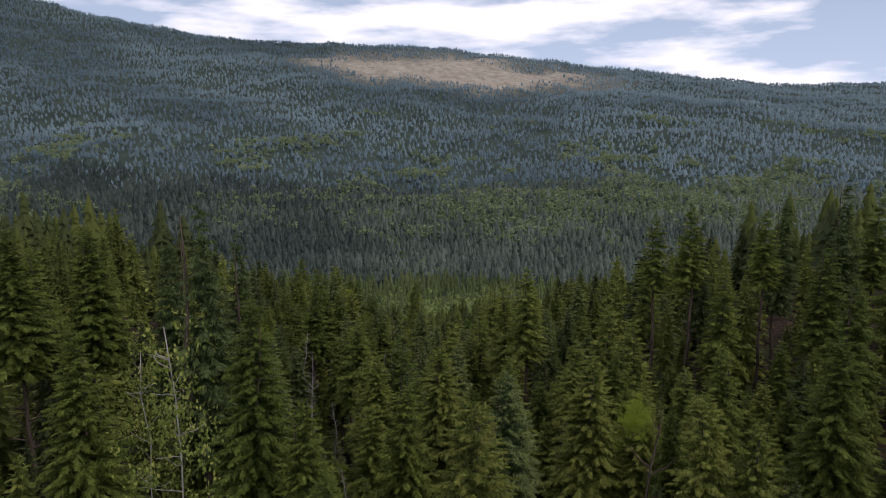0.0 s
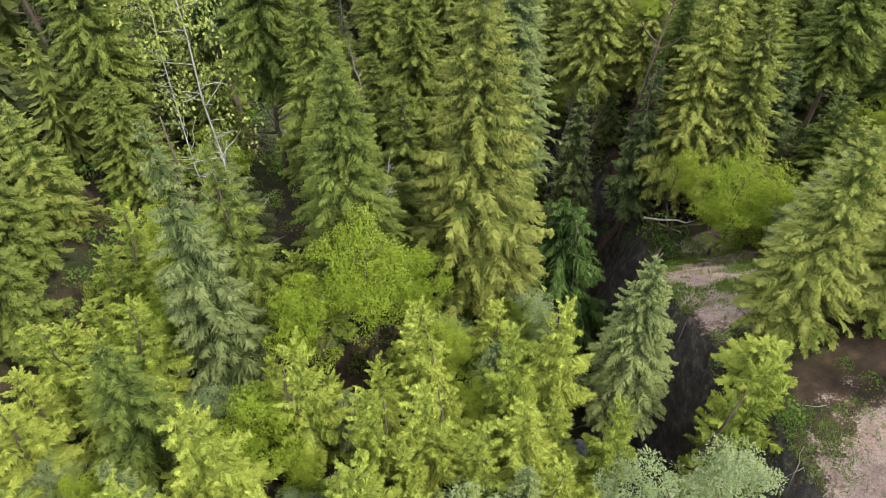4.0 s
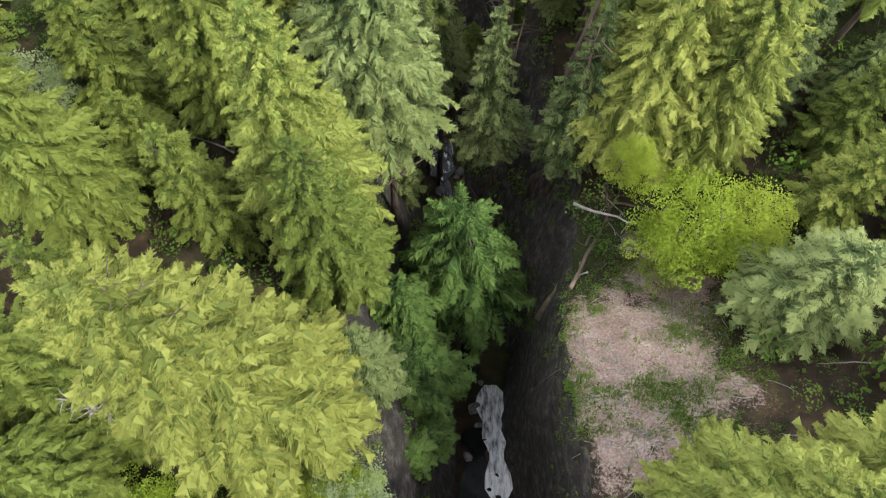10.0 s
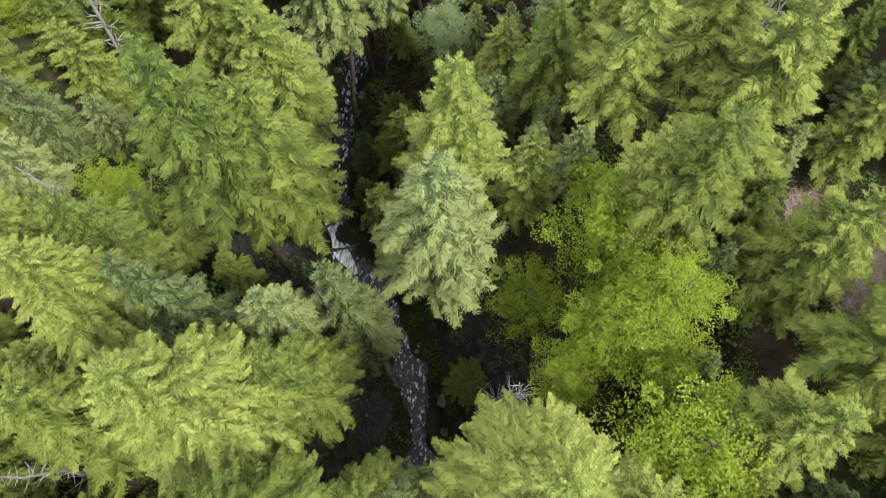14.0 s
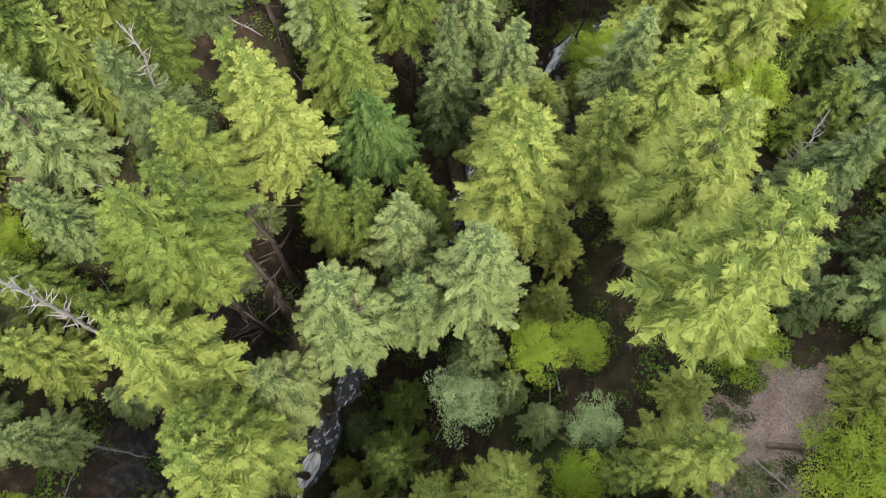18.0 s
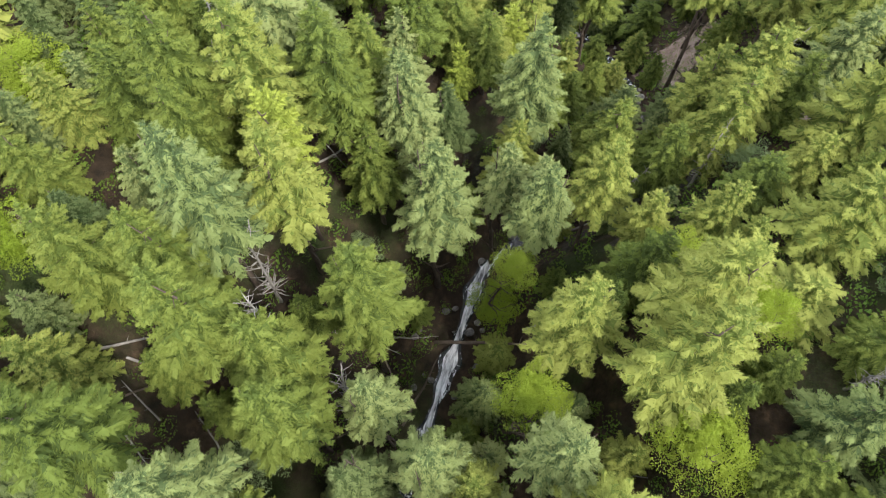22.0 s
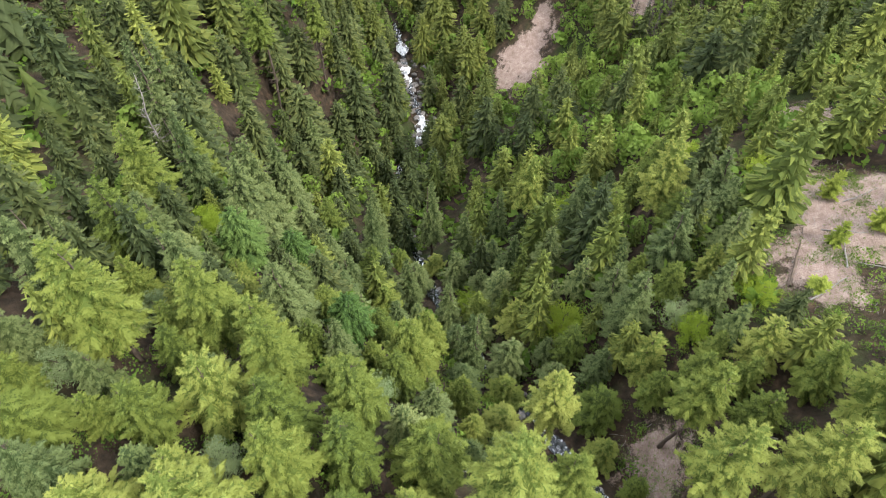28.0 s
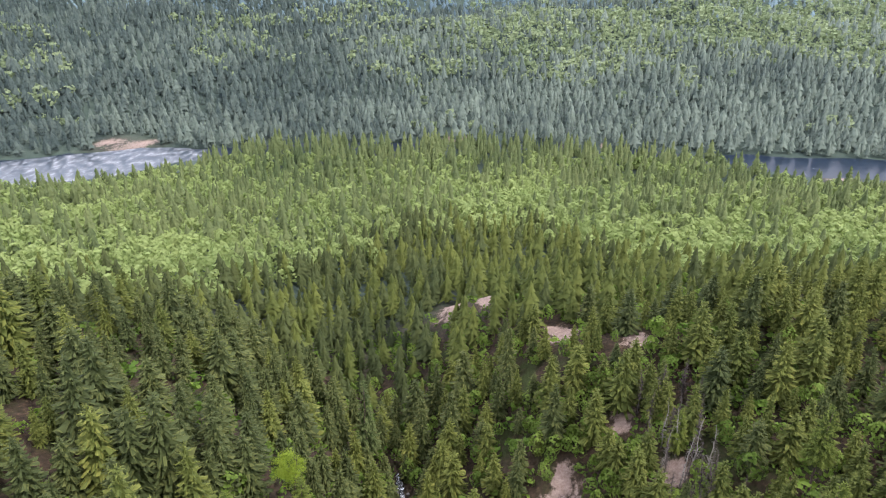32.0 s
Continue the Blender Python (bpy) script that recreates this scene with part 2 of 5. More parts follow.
def ground_material():
    m, nt, b = material("forest_floor", 0.95)
    big, mid, fine = noise_of(nt, 0.09, 4.0), noise_of(nt, 0.8, 5.0), noise_of(nt, 7.0, 5.0, 0.7)
    litter = ramp(nt, mid, (0.3, (0.02, 0.016, 0.011)), (0.55, (0.055, 0.038, 0.024)), (0.75, (0.12, 0.075, 0.045)))
    green = ramp(nt, fine, (0.3, (0.016, 0.026, 0.008)), (0.7, (0.055, 0.075, 0.02)))
    soil = mixed(nt, ramp(nt, maths(nt, "ADD", big, maths(nt, "MULTIPLY", fine, 0.25)), (0.62, (0, 0, 0)), (0.78, (1, 1, 1))), litter, green)
    bare_at = nt.nodes.new("ShaderNodeAttribute")
    bare_at.attribute_name = "bare"
    gravel = ramp(nt, maths(nt, "ADD", maths(nt, "MULTIPLY", fine, 0.6), maths(nt, "MULTIPLY", mid, 0.4)), (0.33, (0.13, 0.092, 0.076)), (0.5, (0.28, 0.205, 0.17)), (0.68, (0.46, 0.38, 0.33)))
    patchy = maths(nt, "ADD", maths(nt, "MULTIPLY", noise_of(nt, 0.35, 6.0, 0.7), 0.7), maths(nt, "MULTIPLY", fine, 0.3))
    edge = maths(nt, "ADD", bare_at.outputs["Fac"], maths(nt, "MULTIPLY", maths(nt, "SUBTRACT", patchy, 0.55), 2.2))
    col = mixed(nt, ramp(nt, edge, (0.42, (0, 0, 0)), (0.58, (1, 1, 1))), soil, gravel)
    geo = nt.nodes.new("ShaderNodeNewGeometry")
    sep = nt.nodes.new("ShaderNodeSeparateXYZ")
    nt.links.new(geo.outputs["True Normal"], sep.inputs[0])
    steep = ramp(nt, maths(nt, "ADD", sep.outputs["Z"], maths(nt, "MULTIPLY", maths(nt, "SUBTRACT", fine, 0.5), 0.18)), (0.36, (1, 1, 1)), (0.46, (0, 0, 0)))
    strata = noise_of(nt, 0.9, 8.0, 0.75, stretch=(1.3, 1.3, 1.0))
    rock = ramp(nt, strata, (0.32, (0.025, 0.022, 0.02)), (0.5, (0.06, 0.054, 0.048)), (0.72, (0.19, 0.17, 0.15)))
    col = mixed(nt, steep, col, rock)
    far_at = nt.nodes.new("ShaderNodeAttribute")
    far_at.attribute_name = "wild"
    # Far floor in blue-green, matched to the haze-tinted mountain trees.
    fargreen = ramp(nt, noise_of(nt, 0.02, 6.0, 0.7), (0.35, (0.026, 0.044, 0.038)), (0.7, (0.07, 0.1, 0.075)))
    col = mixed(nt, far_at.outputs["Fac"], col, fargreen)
    cut_at = nt.nodes.new("ShaderNodeAttribute")
    cut_at.attribute_name = "logged"
    cut = ramp(nt, noise_of(nt, 0.03, 6.0, 0.7), (0.35, (0.24, 0.215, 0.165)), (0.7, (0.50, 0.45, 0.37)))
    col = mixed(nt, cut_at.outputs["Fac"], col, cut)
    nt.links.new(col, b.inputs["Base Color"])
    bumped(nt, b, maths(nt, "ADD", fine, mid), 0.7, 0.25)
    return m


GROUND = ground_material()


def rock_material():
    m, nt, b = material("creek_rock", 0.8)
    nz = noise_of(nt, 1.5, 6.0, 0.65)
    nt.links.new(ramp(nt, nz, (0.3, (0.05, 0.047, 0.045)), (0.7, (0.30, 0.28, 0.26))), b.inputs["Base Color"])
    bumped(nt, b, nz, 0.6, 0.1)
    return m


ROCK = rock_material()


def water_material(name, deep, foam_lo, foam_hi, scale, white, waves=0.5, gloss=0.5, rough=0.1, flow=(1.0, 0.5, 1.0)):
    m, nt, b = material(name, 0.12)
    nz = noise_of(nt, scale, 6.0, 0.65, stretch=flow)
    foam = ramp(nt, nz, (foam_lo, (0, 0, 0)), (foam_hi, (1, 1, 1)))
    nt.links.new(mixed(nt, foam, deep, white), b.inputs["Base Color"])
    nt.links.new(maths(nt, "ADD", maths(nt, "MULTIPLY", foam, 0.6), rough), b.inputs["Roughness"])
    b.inputs["Specular IOR Level"].default_value = gloss
    bumped(nt, b, nz, waves, 0.15)
    return m


CREEK_WATER = water_material("creek_water", (0.016, 0.018, 0.017), 0.54, 0.66, 2.6, (0.75, 0.78, 0.80), 0.8)
POOL_WATER = water_material("dark_pool_water", (0.012, 0.013, 0.013), 0.66, 0.8, 2.2, (0.55, 0.57, 0.58), 0.6)
FALLS_WATER = water_material("white_water", (0.13, 0.137, 0.14), 0.34, 0.58, 1.7, (0.86, 0.87, 0.88), 0.5, flow=(1.6, 0.3, 0.5))
RIVER_WATER = water_material("river_water", (0.014, 0.024, 0.04), 0.64, 0.74, 0.10, (0.35, 0.38, 0.40), 0.2, 0.06, 0.3)
RIFFLE_WATER = water_material("ruffled_water", (0.04, 0.055, 0.07), 0.46, 0.66, 0.16, (0.30, 0.32, 0.34), 0.4, 0.25, 0.3)

# ---- the lie of the land ----
# The creek: x and z of its bed, by y.
CREEK_Y = (-60, 10, 28, 34, 40, 55, 72, 82, 87, 105, 131, 149, 163, 170, 182, 200, 215, 250, 275, 298, 321, 335, 380, 430, 560, 760)
CREEK_X = (28, 16, 12.8, 12.6, 12.4, 10.5, 7, 2, -5, -7, -6.3, -5.6, 5, 7, 6.5, -3, -12.5, -22, -27, -20.5, -27, -29, -40, -55, -70, -80)
CREEK_Z = (152, 143, 139, 136, 131.5, 130.5, 130, 129.5, 129, 128.5, 127.8, 126.5, 125.3, 124, 120.5, 109, 99.5, 75, 63, 57, 55, 53.5, 48, 42, 22, -2)
# Banks: y, how far the brow lies from the creek, the brow's height, the slope beyond it.
EAST = ((-60, 5, 172, .2), (22, 4.8, 165, .3), (28, 4.5, 164, .3), (32, 4.1, 162.5, .25), (36, 3.6, 161.3, .2), (41, 4.5, 157.5, .3), (45, 6.2, 154.3, .4), (50, 7.8, 154.3, .36), (52, 8.6, 153.0, .36), (62, 9, 152, .4), (80, 12, 150, .4),
        (107, 22, 148, .4), (134, 22, 150, .4), (164, 13, 145, .4), (187, 19, 136, .4), (207, 30, 128, .35), (222, 40, 125.5, .35), (242, 52, 118, .35),
        (291, 40, 77, .75), (313, 33, 72, .8), (355, 65, 97, .25), (374, 54, 86, .2), (423, 50, 72, .1), (440, 35, 56, .05), (520, 30, 34, .03), (760, 30, 3, .01))
WEST = ((-60, 5, 168, .15), (30, 8, 163, .22), (60, 10, 155, .3), (87, 12, 150, .35), (117, 20, 152, .35), (130, 20, 153, .35), (162, 15, 141.5, .38),
        (177, 30, 147, .35), (215, 33, 127, .4), (240, 42, 119, .4), (300, 40, 106, .3), (350, 60, 101, .12), (400, 70, 66, .12), (450, 60, 48, .06), (560, 40, 26, .03), (760, 40, 3, .01))
RIDGE_X = (-3400, -2500, -2030, -1500, -1000, -100, 700, 1490, 2500, 3400)
RIDGE_Z = (1000, 900, 800, 671, 582, 547, 452, 372, 390, 390)
RIVER_X = (-3400, -900, -500, -380, -200, 0, 150, 300, 500, 900, 3400)
RIVER_Y = (560, 640, 720, 772, 842, 858, 830, 795, 765, 690, 600)
# Bare ground: x, y, radius.
CLEARINGS = ((19.4, 35.5, 3.2), (20.6, 39.5, 4.0), (21.5, 31, 2.4), (22.6, 37, 3.4), (18.8, 32.5, 2.6), (23.5, 45, 2.5), (22.5, 18, 4), (22.5, 107.5, 3.2), (24.5, 111, 3.0), (25, 104, 3.0), (34, 83, 4),
             (32.5, 208, 5.5), (38.5, 217, 7), (36, 223, 4), (11.3, 187.5, 3.4), (7, 312, 6.5), (2.5, 306, 4), (12, 320, 4), (19.5, 291, 3.5), (26, 331, 3.5), (34, 354, 3.5), (16, 374, 5), (-3, 422, 6),
             (-19, 429, 7), (-9, 173, 2.5), (43, 243, 4), (3, 30, 1.6), (21.5, 164, 3), (34, 312, 4), (-356, 842, 17), (-322, 848, 14))


def fbm(x, y, scale, octaves=4):
    """Smooth noise in the plane, about -1 to 1, for arrays."""
    out, amp, tot = np.zeros_like(x, float), 1.0, 0.0
    for k in range(octaves):
        f = 2.0**k / scale
        a, b = 1.7 * k + 0.3, 2.9 * k + 1.1
        out += amp * (np.sin(x * f * 1.9 + a + 1.7 * np.sin(y * f * 1.3 + b)) * np.cos(y * f * 2.1 - a + 1.4 * np.sin(x * f * 1.6 + 2 * b)))
        tot += amp
        amp *= 0.55
    return out / tot


def table(rows, k, y):
    return np.interp(y, [r[0] for r in rows], [r[k] for r in rows])


def river_y(x):
    return np.interp(x, RIVER_X, RIVER_Y)


def river_half(x):
    return np.interp(x, (-420, -310, -270, -190, 205, 255, 330), (46, 40, 15, 6, 6, 24, 28))


def ground_z(x, y, rough=True):
    x, y = np.asarray(x, float), np.asarray(y, float)
    xc, zc = np.interp(y, CREEK_Y, CREEK_X), np.interp(y, CREEK_Y, CREEK_Z)
    d = x - xc
    wob = 0.8 * fbm(x, y, 9.0, 3) if rough else 0
    ro, rz, rs = (np.where(d > 0, table(EAST, k, y), table(WEST, k, y)) for k in (1, 2, 3))
    a = np.abs(d)
    narrow = np.clip((9 - ro) / 5, 0, 1)
    foot = 2.2 + np.clip((7.5 - ro) / 2, 0, 1) * np.clip(ro - 3.5, 0, 3)
    wob = np.where(ro < 6.5, 0.35 * wob + (0.3 * fbm(x, y, 1.7, 3) if rough else 0), wob)
    u = np.clip((a - foot + wob * np.clip((a - 1.5) / 3, 0, 1)) / np.maximum(ro - foot, 0.5), 0, 1)
    prof = (1 - narrow) * (0.55 * u + 0.45 * u * u * (3 - 2 * u)) + narrow * u**0.6
    over = np.maximum(a - ro, 0)
    z = zc + (rz - zc) * prof + rs * 60 * (1 - np.exp(-over / 60))
    if rough:
        away = np.clip(a / 12, 0.06, 1)
        z = z + away * (0.7 * fbm(x, y, 22.0, 4) + 0.25 * fbm(x + 40, y, 4.0, 3))
    # the wide valley and the mountain beyond the river
    flat = 2.0 + 1.2 * fbm(x, y, 90.0, 3)
    v = np.clip((y - 640) / 120, 0, 1)
    z = z * (1 - v) + np.minimum(z, flat) * v
    ry = river_y(x)
    up = np.clip((y - ry - 150) / (3150 - ry), 0, 1.0)
    rise = np.interp(x, RIDGE_X, RIDGE_Z) * (0.78 * up + 0.22 * up**2) * 1.0
    rise = rise + up * (1 - up) * 180 * fbm(x, y, 620.0, 4) + 14 * np.clip(up * 8, 0, 1) * fbm(x, y, 140.0, 3)
    back = np.clip((y - 3200) / 1500, 0, 1)
    z = np.where(y > ry, flat + rise * (1 - 0.35 * back), z)
    wet = np.clip((river_half(x) + 8 - np.abs(y - ry)) / 14, 0, 1)
    return z * (1 - wet) + np.minimum(z, -2.5) * wet


def bare_at(x, y):
    out = np.zeros_like(x, float)
    for cx, cy, r in CLEARINGS:
        near_it = np.abs(x - cx) + np.abs(y - cy) < 4 * r
        u, v = x[near_it], y[near_it]
        far = np.hypot(u - cx + 0.7 * r * fbm(u, v, 1.3 * r, 3), (v - cy) * 0.8 + 0.7 * r * fbm(u + 31, v, 1.3 * r, 3))
        out[near_it] = np.maximum(out[near_it], np.clip(1.25 - far / r * 0.75, 0, 1))
    return out


def logged_at(x, y):
    near = np.hypot((x - 60) / 620, (y - 2800) / 360)
    return np.clip(1.6 - near * 1.3 + 0.5 * fbm(x, y, 260.0, 3), 0, 1) * (y > 2200)


def spaced(lo, hi, fine, a, b, grow):
    """Coordinates with step fine between a and b, growing outside."""
    mid = list(np.arange(a, b + 1e-6, fine))
    s = fine
    while mid[-1] < hi:
        s = min(s * grow, 70)
        mid.append(mid[-1] + s)
    s = fine
    while mid[0] > lo:
        s = min(s * grow, 70)
        mid.insert(0, mid[0] - s)
    return np.array(mid)


def grid_mesh(name, xs, ys, z_of):
    gx, gy = np.meshgrid(xs, ys)
    co = np.stack([gx, gy, z_of(gx, gy)], -1).reshape(-1, 3)
    nx, ny = len(xs), len(ys)
    i = (np.arange(ny - 1)[:, None] * nx + np.arange(nx - 1)).ravel()
    quads = np.stack([i, i + 1, i + nx + 1, i + nx], 1)
    return raw_mesh(name, co, quads), co


def raw_mesh(name, co, faces, mats=(), index=None, smooth=False):
    """A mesh from arrays; all faces have the same number of corners."""
    co, faces = np.asarray(co, np.float32), np.asarray(faces, np.int32)
    me = bpy.data.meshes.new(name)
    k = faces.shape[1]
    me.vertices.add(len(co))
    me.vertices.foreach_set("co", co.ravel())
    me.loops.add(faces.size)
    me.loops.foreach_set("vertex_index", faces.ravel())
    me.polygons.add(len(faces))
    me.polygons.foreach_set("loop_start", np.arange(len(faces), dtype=np.int32) * k)
    if index is not None:
        me.polygons.foreach_set("material_index", np.asarray(index, np.int32))
    me.polygons.foreach_set("use_smooth", np.full(len(faces), smooth))
    for mt in mats:
        me.materials.append(mt)
    me.update(calc_edges=True)
    return me


def point_values(me, key, values):
    at = me.attributes.new(key, "FLOAT", "POINT")
    at.data.foreach_set("value", np.asarray(values, np.float32))


xs = spaced(-3400, 3400, 1.15, -62, 66, 1.07)
xs = np.sort(np.concatenate([xs[(xs < 9) | (xs > 22)], np.arange(9, 22.01, 0.4)]))
ys = np.concatenate([np.arange(-70, 250, 1.15), spaced(250, 4700, 2.2, 250, 440, 1.045)[1:]])
ground_me, ground_co = grid_mesh("ground", xs, ys, ground_z)
ground_me.polygons.foreach_set("use_smooth", np.full(len(ground_me.polygons), True))
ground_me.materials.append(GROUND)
gx, gy = ground_co[:, 0], ground_co[:, 1]
point_values(ground_me, "bare", np.maximum(bare_at(gx, gy), np.clip(1.2 - np.abs(np.abs(gy - river_y(gx)) - river_half(gx) - 6) / 12, 0, 1) * (fbm(gx, gy, 60.0, 2) > 0.62)))
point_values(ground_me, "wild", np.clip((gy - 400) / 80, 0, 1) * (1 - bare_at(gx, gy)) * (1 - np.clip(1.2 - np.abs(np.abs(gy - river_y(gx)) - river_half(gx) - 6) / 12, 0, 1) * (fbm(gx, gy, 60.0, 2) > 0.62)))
point_values(ground_me, "logged", logged_at(gx, gy))
ground = tagged(new("ground", ground_me), "brown forest floor with needle litter, bare gravel and rocky creek banks", "ground", kind="structure")

# river in the valley
rx = np.arange(-3400, 3401, 40.0)
river_me, _ = grid_mesh("river", rx, np.linspace(-54, 54, 7), lambda a, b: np.zeros_like(a))
rc = np.array([v.co[:] for v in river_me.vertices])
rc[:, 1] += river_y(rc[:, 0])
river_me.vertices.foreach_set("co", rc.astype(np.float32).ravel())
river_me.materials.append(RIVER_WATER)
riffle_me, _ = grid_mesh("riffles", np.arange(-520, -259, 10.0), np.linspace(-44, 44, 9), lambda a, b: np.full_like(a, 0.06))
fc = np.array([v.co[:] for v in riffle_me.vertices])
fc[:, 1] += river_y(fc[:, 0])
riffle_me.vertices.foreach_set("co", fc.astype(np.float32).ravel())
riffle_me.materials.append(RIFFLE_WATER)
tagged(new("river_riffles", riffle_me), "pale wind-ruffled stretch of the river", "river", kind="structure")
tagged(new("river", river_me), "wide dark blue river with pale riffles in the valley", "river", kind="structure")

# ---- trees ----
def unit(v):
    return v / np.maximum(np.linalg.norm(v, axis=-1, keepdims=True), 1e-9)


def kites(base, way, length, width, rng, fold=0.25):
    """A folded kite for each leaf: two triangles, as vertices and faces."""
    n = len(base)
    side = unit(np.cross(way, np.array([0, 0, 1.0]) + 0.5 * rng.normal(size=(n, 3))))
    lift = np.cross(side, way)
    mid = base + way * (length * 0.5)[:, None]
    tip = base + way * length[:, None]
    left = mid + side * width[:, None] + lift * (width * fold)[:, None]
    right = mid - side * width[:, None] + lift * (width * fold)[:, None]
    co = np.stack([base, left, tip, right], 1).reshape(-1, 3)
    i = np.arange(n)[:, None] * 4
    return co, np.concatenate([i + (0, 1, 2), i + (0, 2, 3)], 1).reshape(-1, 3)


def sprigs(base, way, length, width, rng, tumble=0.6):
    """A blade of needles for each sprig: one slim triangle."""
    n = len(base)
    side = unit(np.cross(way, np.array([0, 0, 1.0]) + tumble * rng.normal(size=(n, 3))))
    co = np.stack([base + side * width[:, None], base - side * width[:, None], base + way * length[:, None]], 1).reshape(-1, 3)
    return co, (np.arange(n)[:, None] * 3 + np.arange(3))


def conifer_crown(seed, H, R, low, whorls, per, rise, droop, power, seg, blade, width, hang=0.0, dense=16.0, lumpy=0.3, wide=0.44):
    """Crown of a conifer: whorls of boughs, each an arched frond with a ragged edge of seg teeth a side, and needle shoots on it.
    Returns vertices, triangles, and which are fresh tips."""
    rng = np.random.default_rng(seed)
    level = []
    for k in range(whorls):
        u = (k + rng.uniform(0, 0.9)) / whorls
        nb = max(3, int(round(per * (0.6 + 0.5 * (1 - u)))))
        az = rng.uniform(0, 6.28) + np.arange(nb) * 6.283 / nb + rng.normal(0, 0.24, nb)
        level.append(np.column_stack([np.full(nb, u), az]))
    u, az = np.concatenate(level).T
    B = len(u)
    zb = H * (low + (0.975 - low) * u) + rng.normal(0, 0.3 * H / whorls, B)
    L = (0.1 * R + 0.1 + R * (1 - u) ** power) * (0.5 + 0.5 * np.minimum(1, (u + 0.05) / 0.17)) * rng.uniform(1 - lumpy, 1 + 0.55 * lumpy, B)
    out = np.stack([np.cos(az), np.sin(az), 0 * az], 1)
    cross = np.stack([-np.sin(az), np.cos(az), 0 * az], 1)
    r0 = rise * (0.3 + 1.2 * u) + rng.normal(0, 0.1, B)
    roll = rng.normal(0, 0.3, B)
    bent = rng.normal(0, 0.16, B)

    def on_bough(b, t, lat):
        """Places on the boughs b, t along and lat across, lat from -1 to 1 between the edges."""
        half = wide * L[b] * np.minimum(1, 0.3 + 2.4 * t) * np.maximum(1.04 - t, 0.02) ** 0.7
        d = lat * half
        p = out[b] * (L[b] * t + 0.3 * np.abs(d))[:, None] + cross[b] * (d + bent[b] * L[b] * t * t)[:, None]
        p[:, 2] = zb[b] + L[b] * (r0[b] * t - droop * t * t) + roll[b] * d - (0.3 + hang) * np.abs(d) - (0.25 + hang) * d * d / np.maximum(half, 0.05)
        return p

    # spine and the two ragged edges
    n = seg
    bb = np.repeat(np.arange(B), n + 1)
    row = np.tile(np.arange(n + 1) / n, B)
    jag = (0.02 * L[bb] + 0.055)[:, None]
    spine = on_bough(bb, 0.06 + 0.94 * row, 0 * row) + rng.normal(0, 0.5, (len(bb), 3)) * jag
    sides = []
    for sd in (1, -1):
        notch = on_bough(bb, 0.06 + 0.9 * row, sd * rng.uniform(0.2, 0.5, len(row))) + rng.normal(0, 0.5, (len(bb), 3)) * jag
        tooth = on_bough(bb, np.minimum(0.1 + 0.9 * row + rng.uniform(0.5, 0.95, len(row)) / n, 1.02), sd * rng.uniform(0.75, 1.3, len(row))) + rng.normal(0, 0.7, (len(bb), 3)) * jag
        sides += [notch, tooth]
    co = np.concatenate([spine] + sides)
    N = len(bb)
    a = (np.arange(B)[:, None] * (n + 1) + np.arange(n)).ravel()
    ring = np.tile(np.arange(n) / n, B)
    tris, fresh = [], []
    for q in (1, 3):
        notch, tooth = q * N + a, (q + 1) * N + a
        for tri, edge in (((a, a + 1, tooth), 0.0), ((a, tooth, notch), 0.18), ((a + 1, notch + 1, tooth), 0.22)):
            tris.append(np.stack(tri, 1))
            fresh.append(ring + edge + rng.normal(0, 0.16, len(ring)) > 0.62)
    # needle shoots
    count = np.maximum(1, (dense * L**1.5).astype(int))
    b = np.repeat(np.arange(B), count)
    t = 0.12 + 0.9 * rng.uniform(0, 1, len(b)) ** 0.7
    lat = rng.uniform(-1.1, 1.1, len(b))
    w = unit(out[b] * rng.uniform(0.5, 1, len(b))[:, None] + cross[b] * (0.9 * lat)[:, None] + rng.normal(0, 0.3, (len(b), 3)) + np.column_stack([0 * t, 0 * t, 0.35 + 0.6 * r0[b] - droop * t - hang]))
    c2, t2 = sprigs(on_bough(b, np.minimum(t, 0.98), lat) - 0.2 * blade * w, w, blade * rng.uniform(0.6, 1.3, len(b)), width * rng.uniform(0.7, 1.3, len(b)), rng, 0.8)
    fresh.append(t + 0.35 * np.abs(lat) + rng.normal(0, 0.12, len(b)) > 0.72)
    # leader
    c3, t3 = sprigs(np.array([[0, 0, H * 0.93]] * 3), unit(np.array([[0.03, 0.02, 1.0], [0.12, 0.1, 0.6], [-0.1, 0.12, 0.6]])), np.array([H * 0.07, H * 0.04, H * 0.04]), np.full(3, 1.5 * width), rng)
    fresh.append(np.full(3, True))
    co, tri = joined([(co, np.concatenate(tris)), (c2, t2), (c3, t3)])
    return co, tri, np.concatenate(fresh).astype(int)


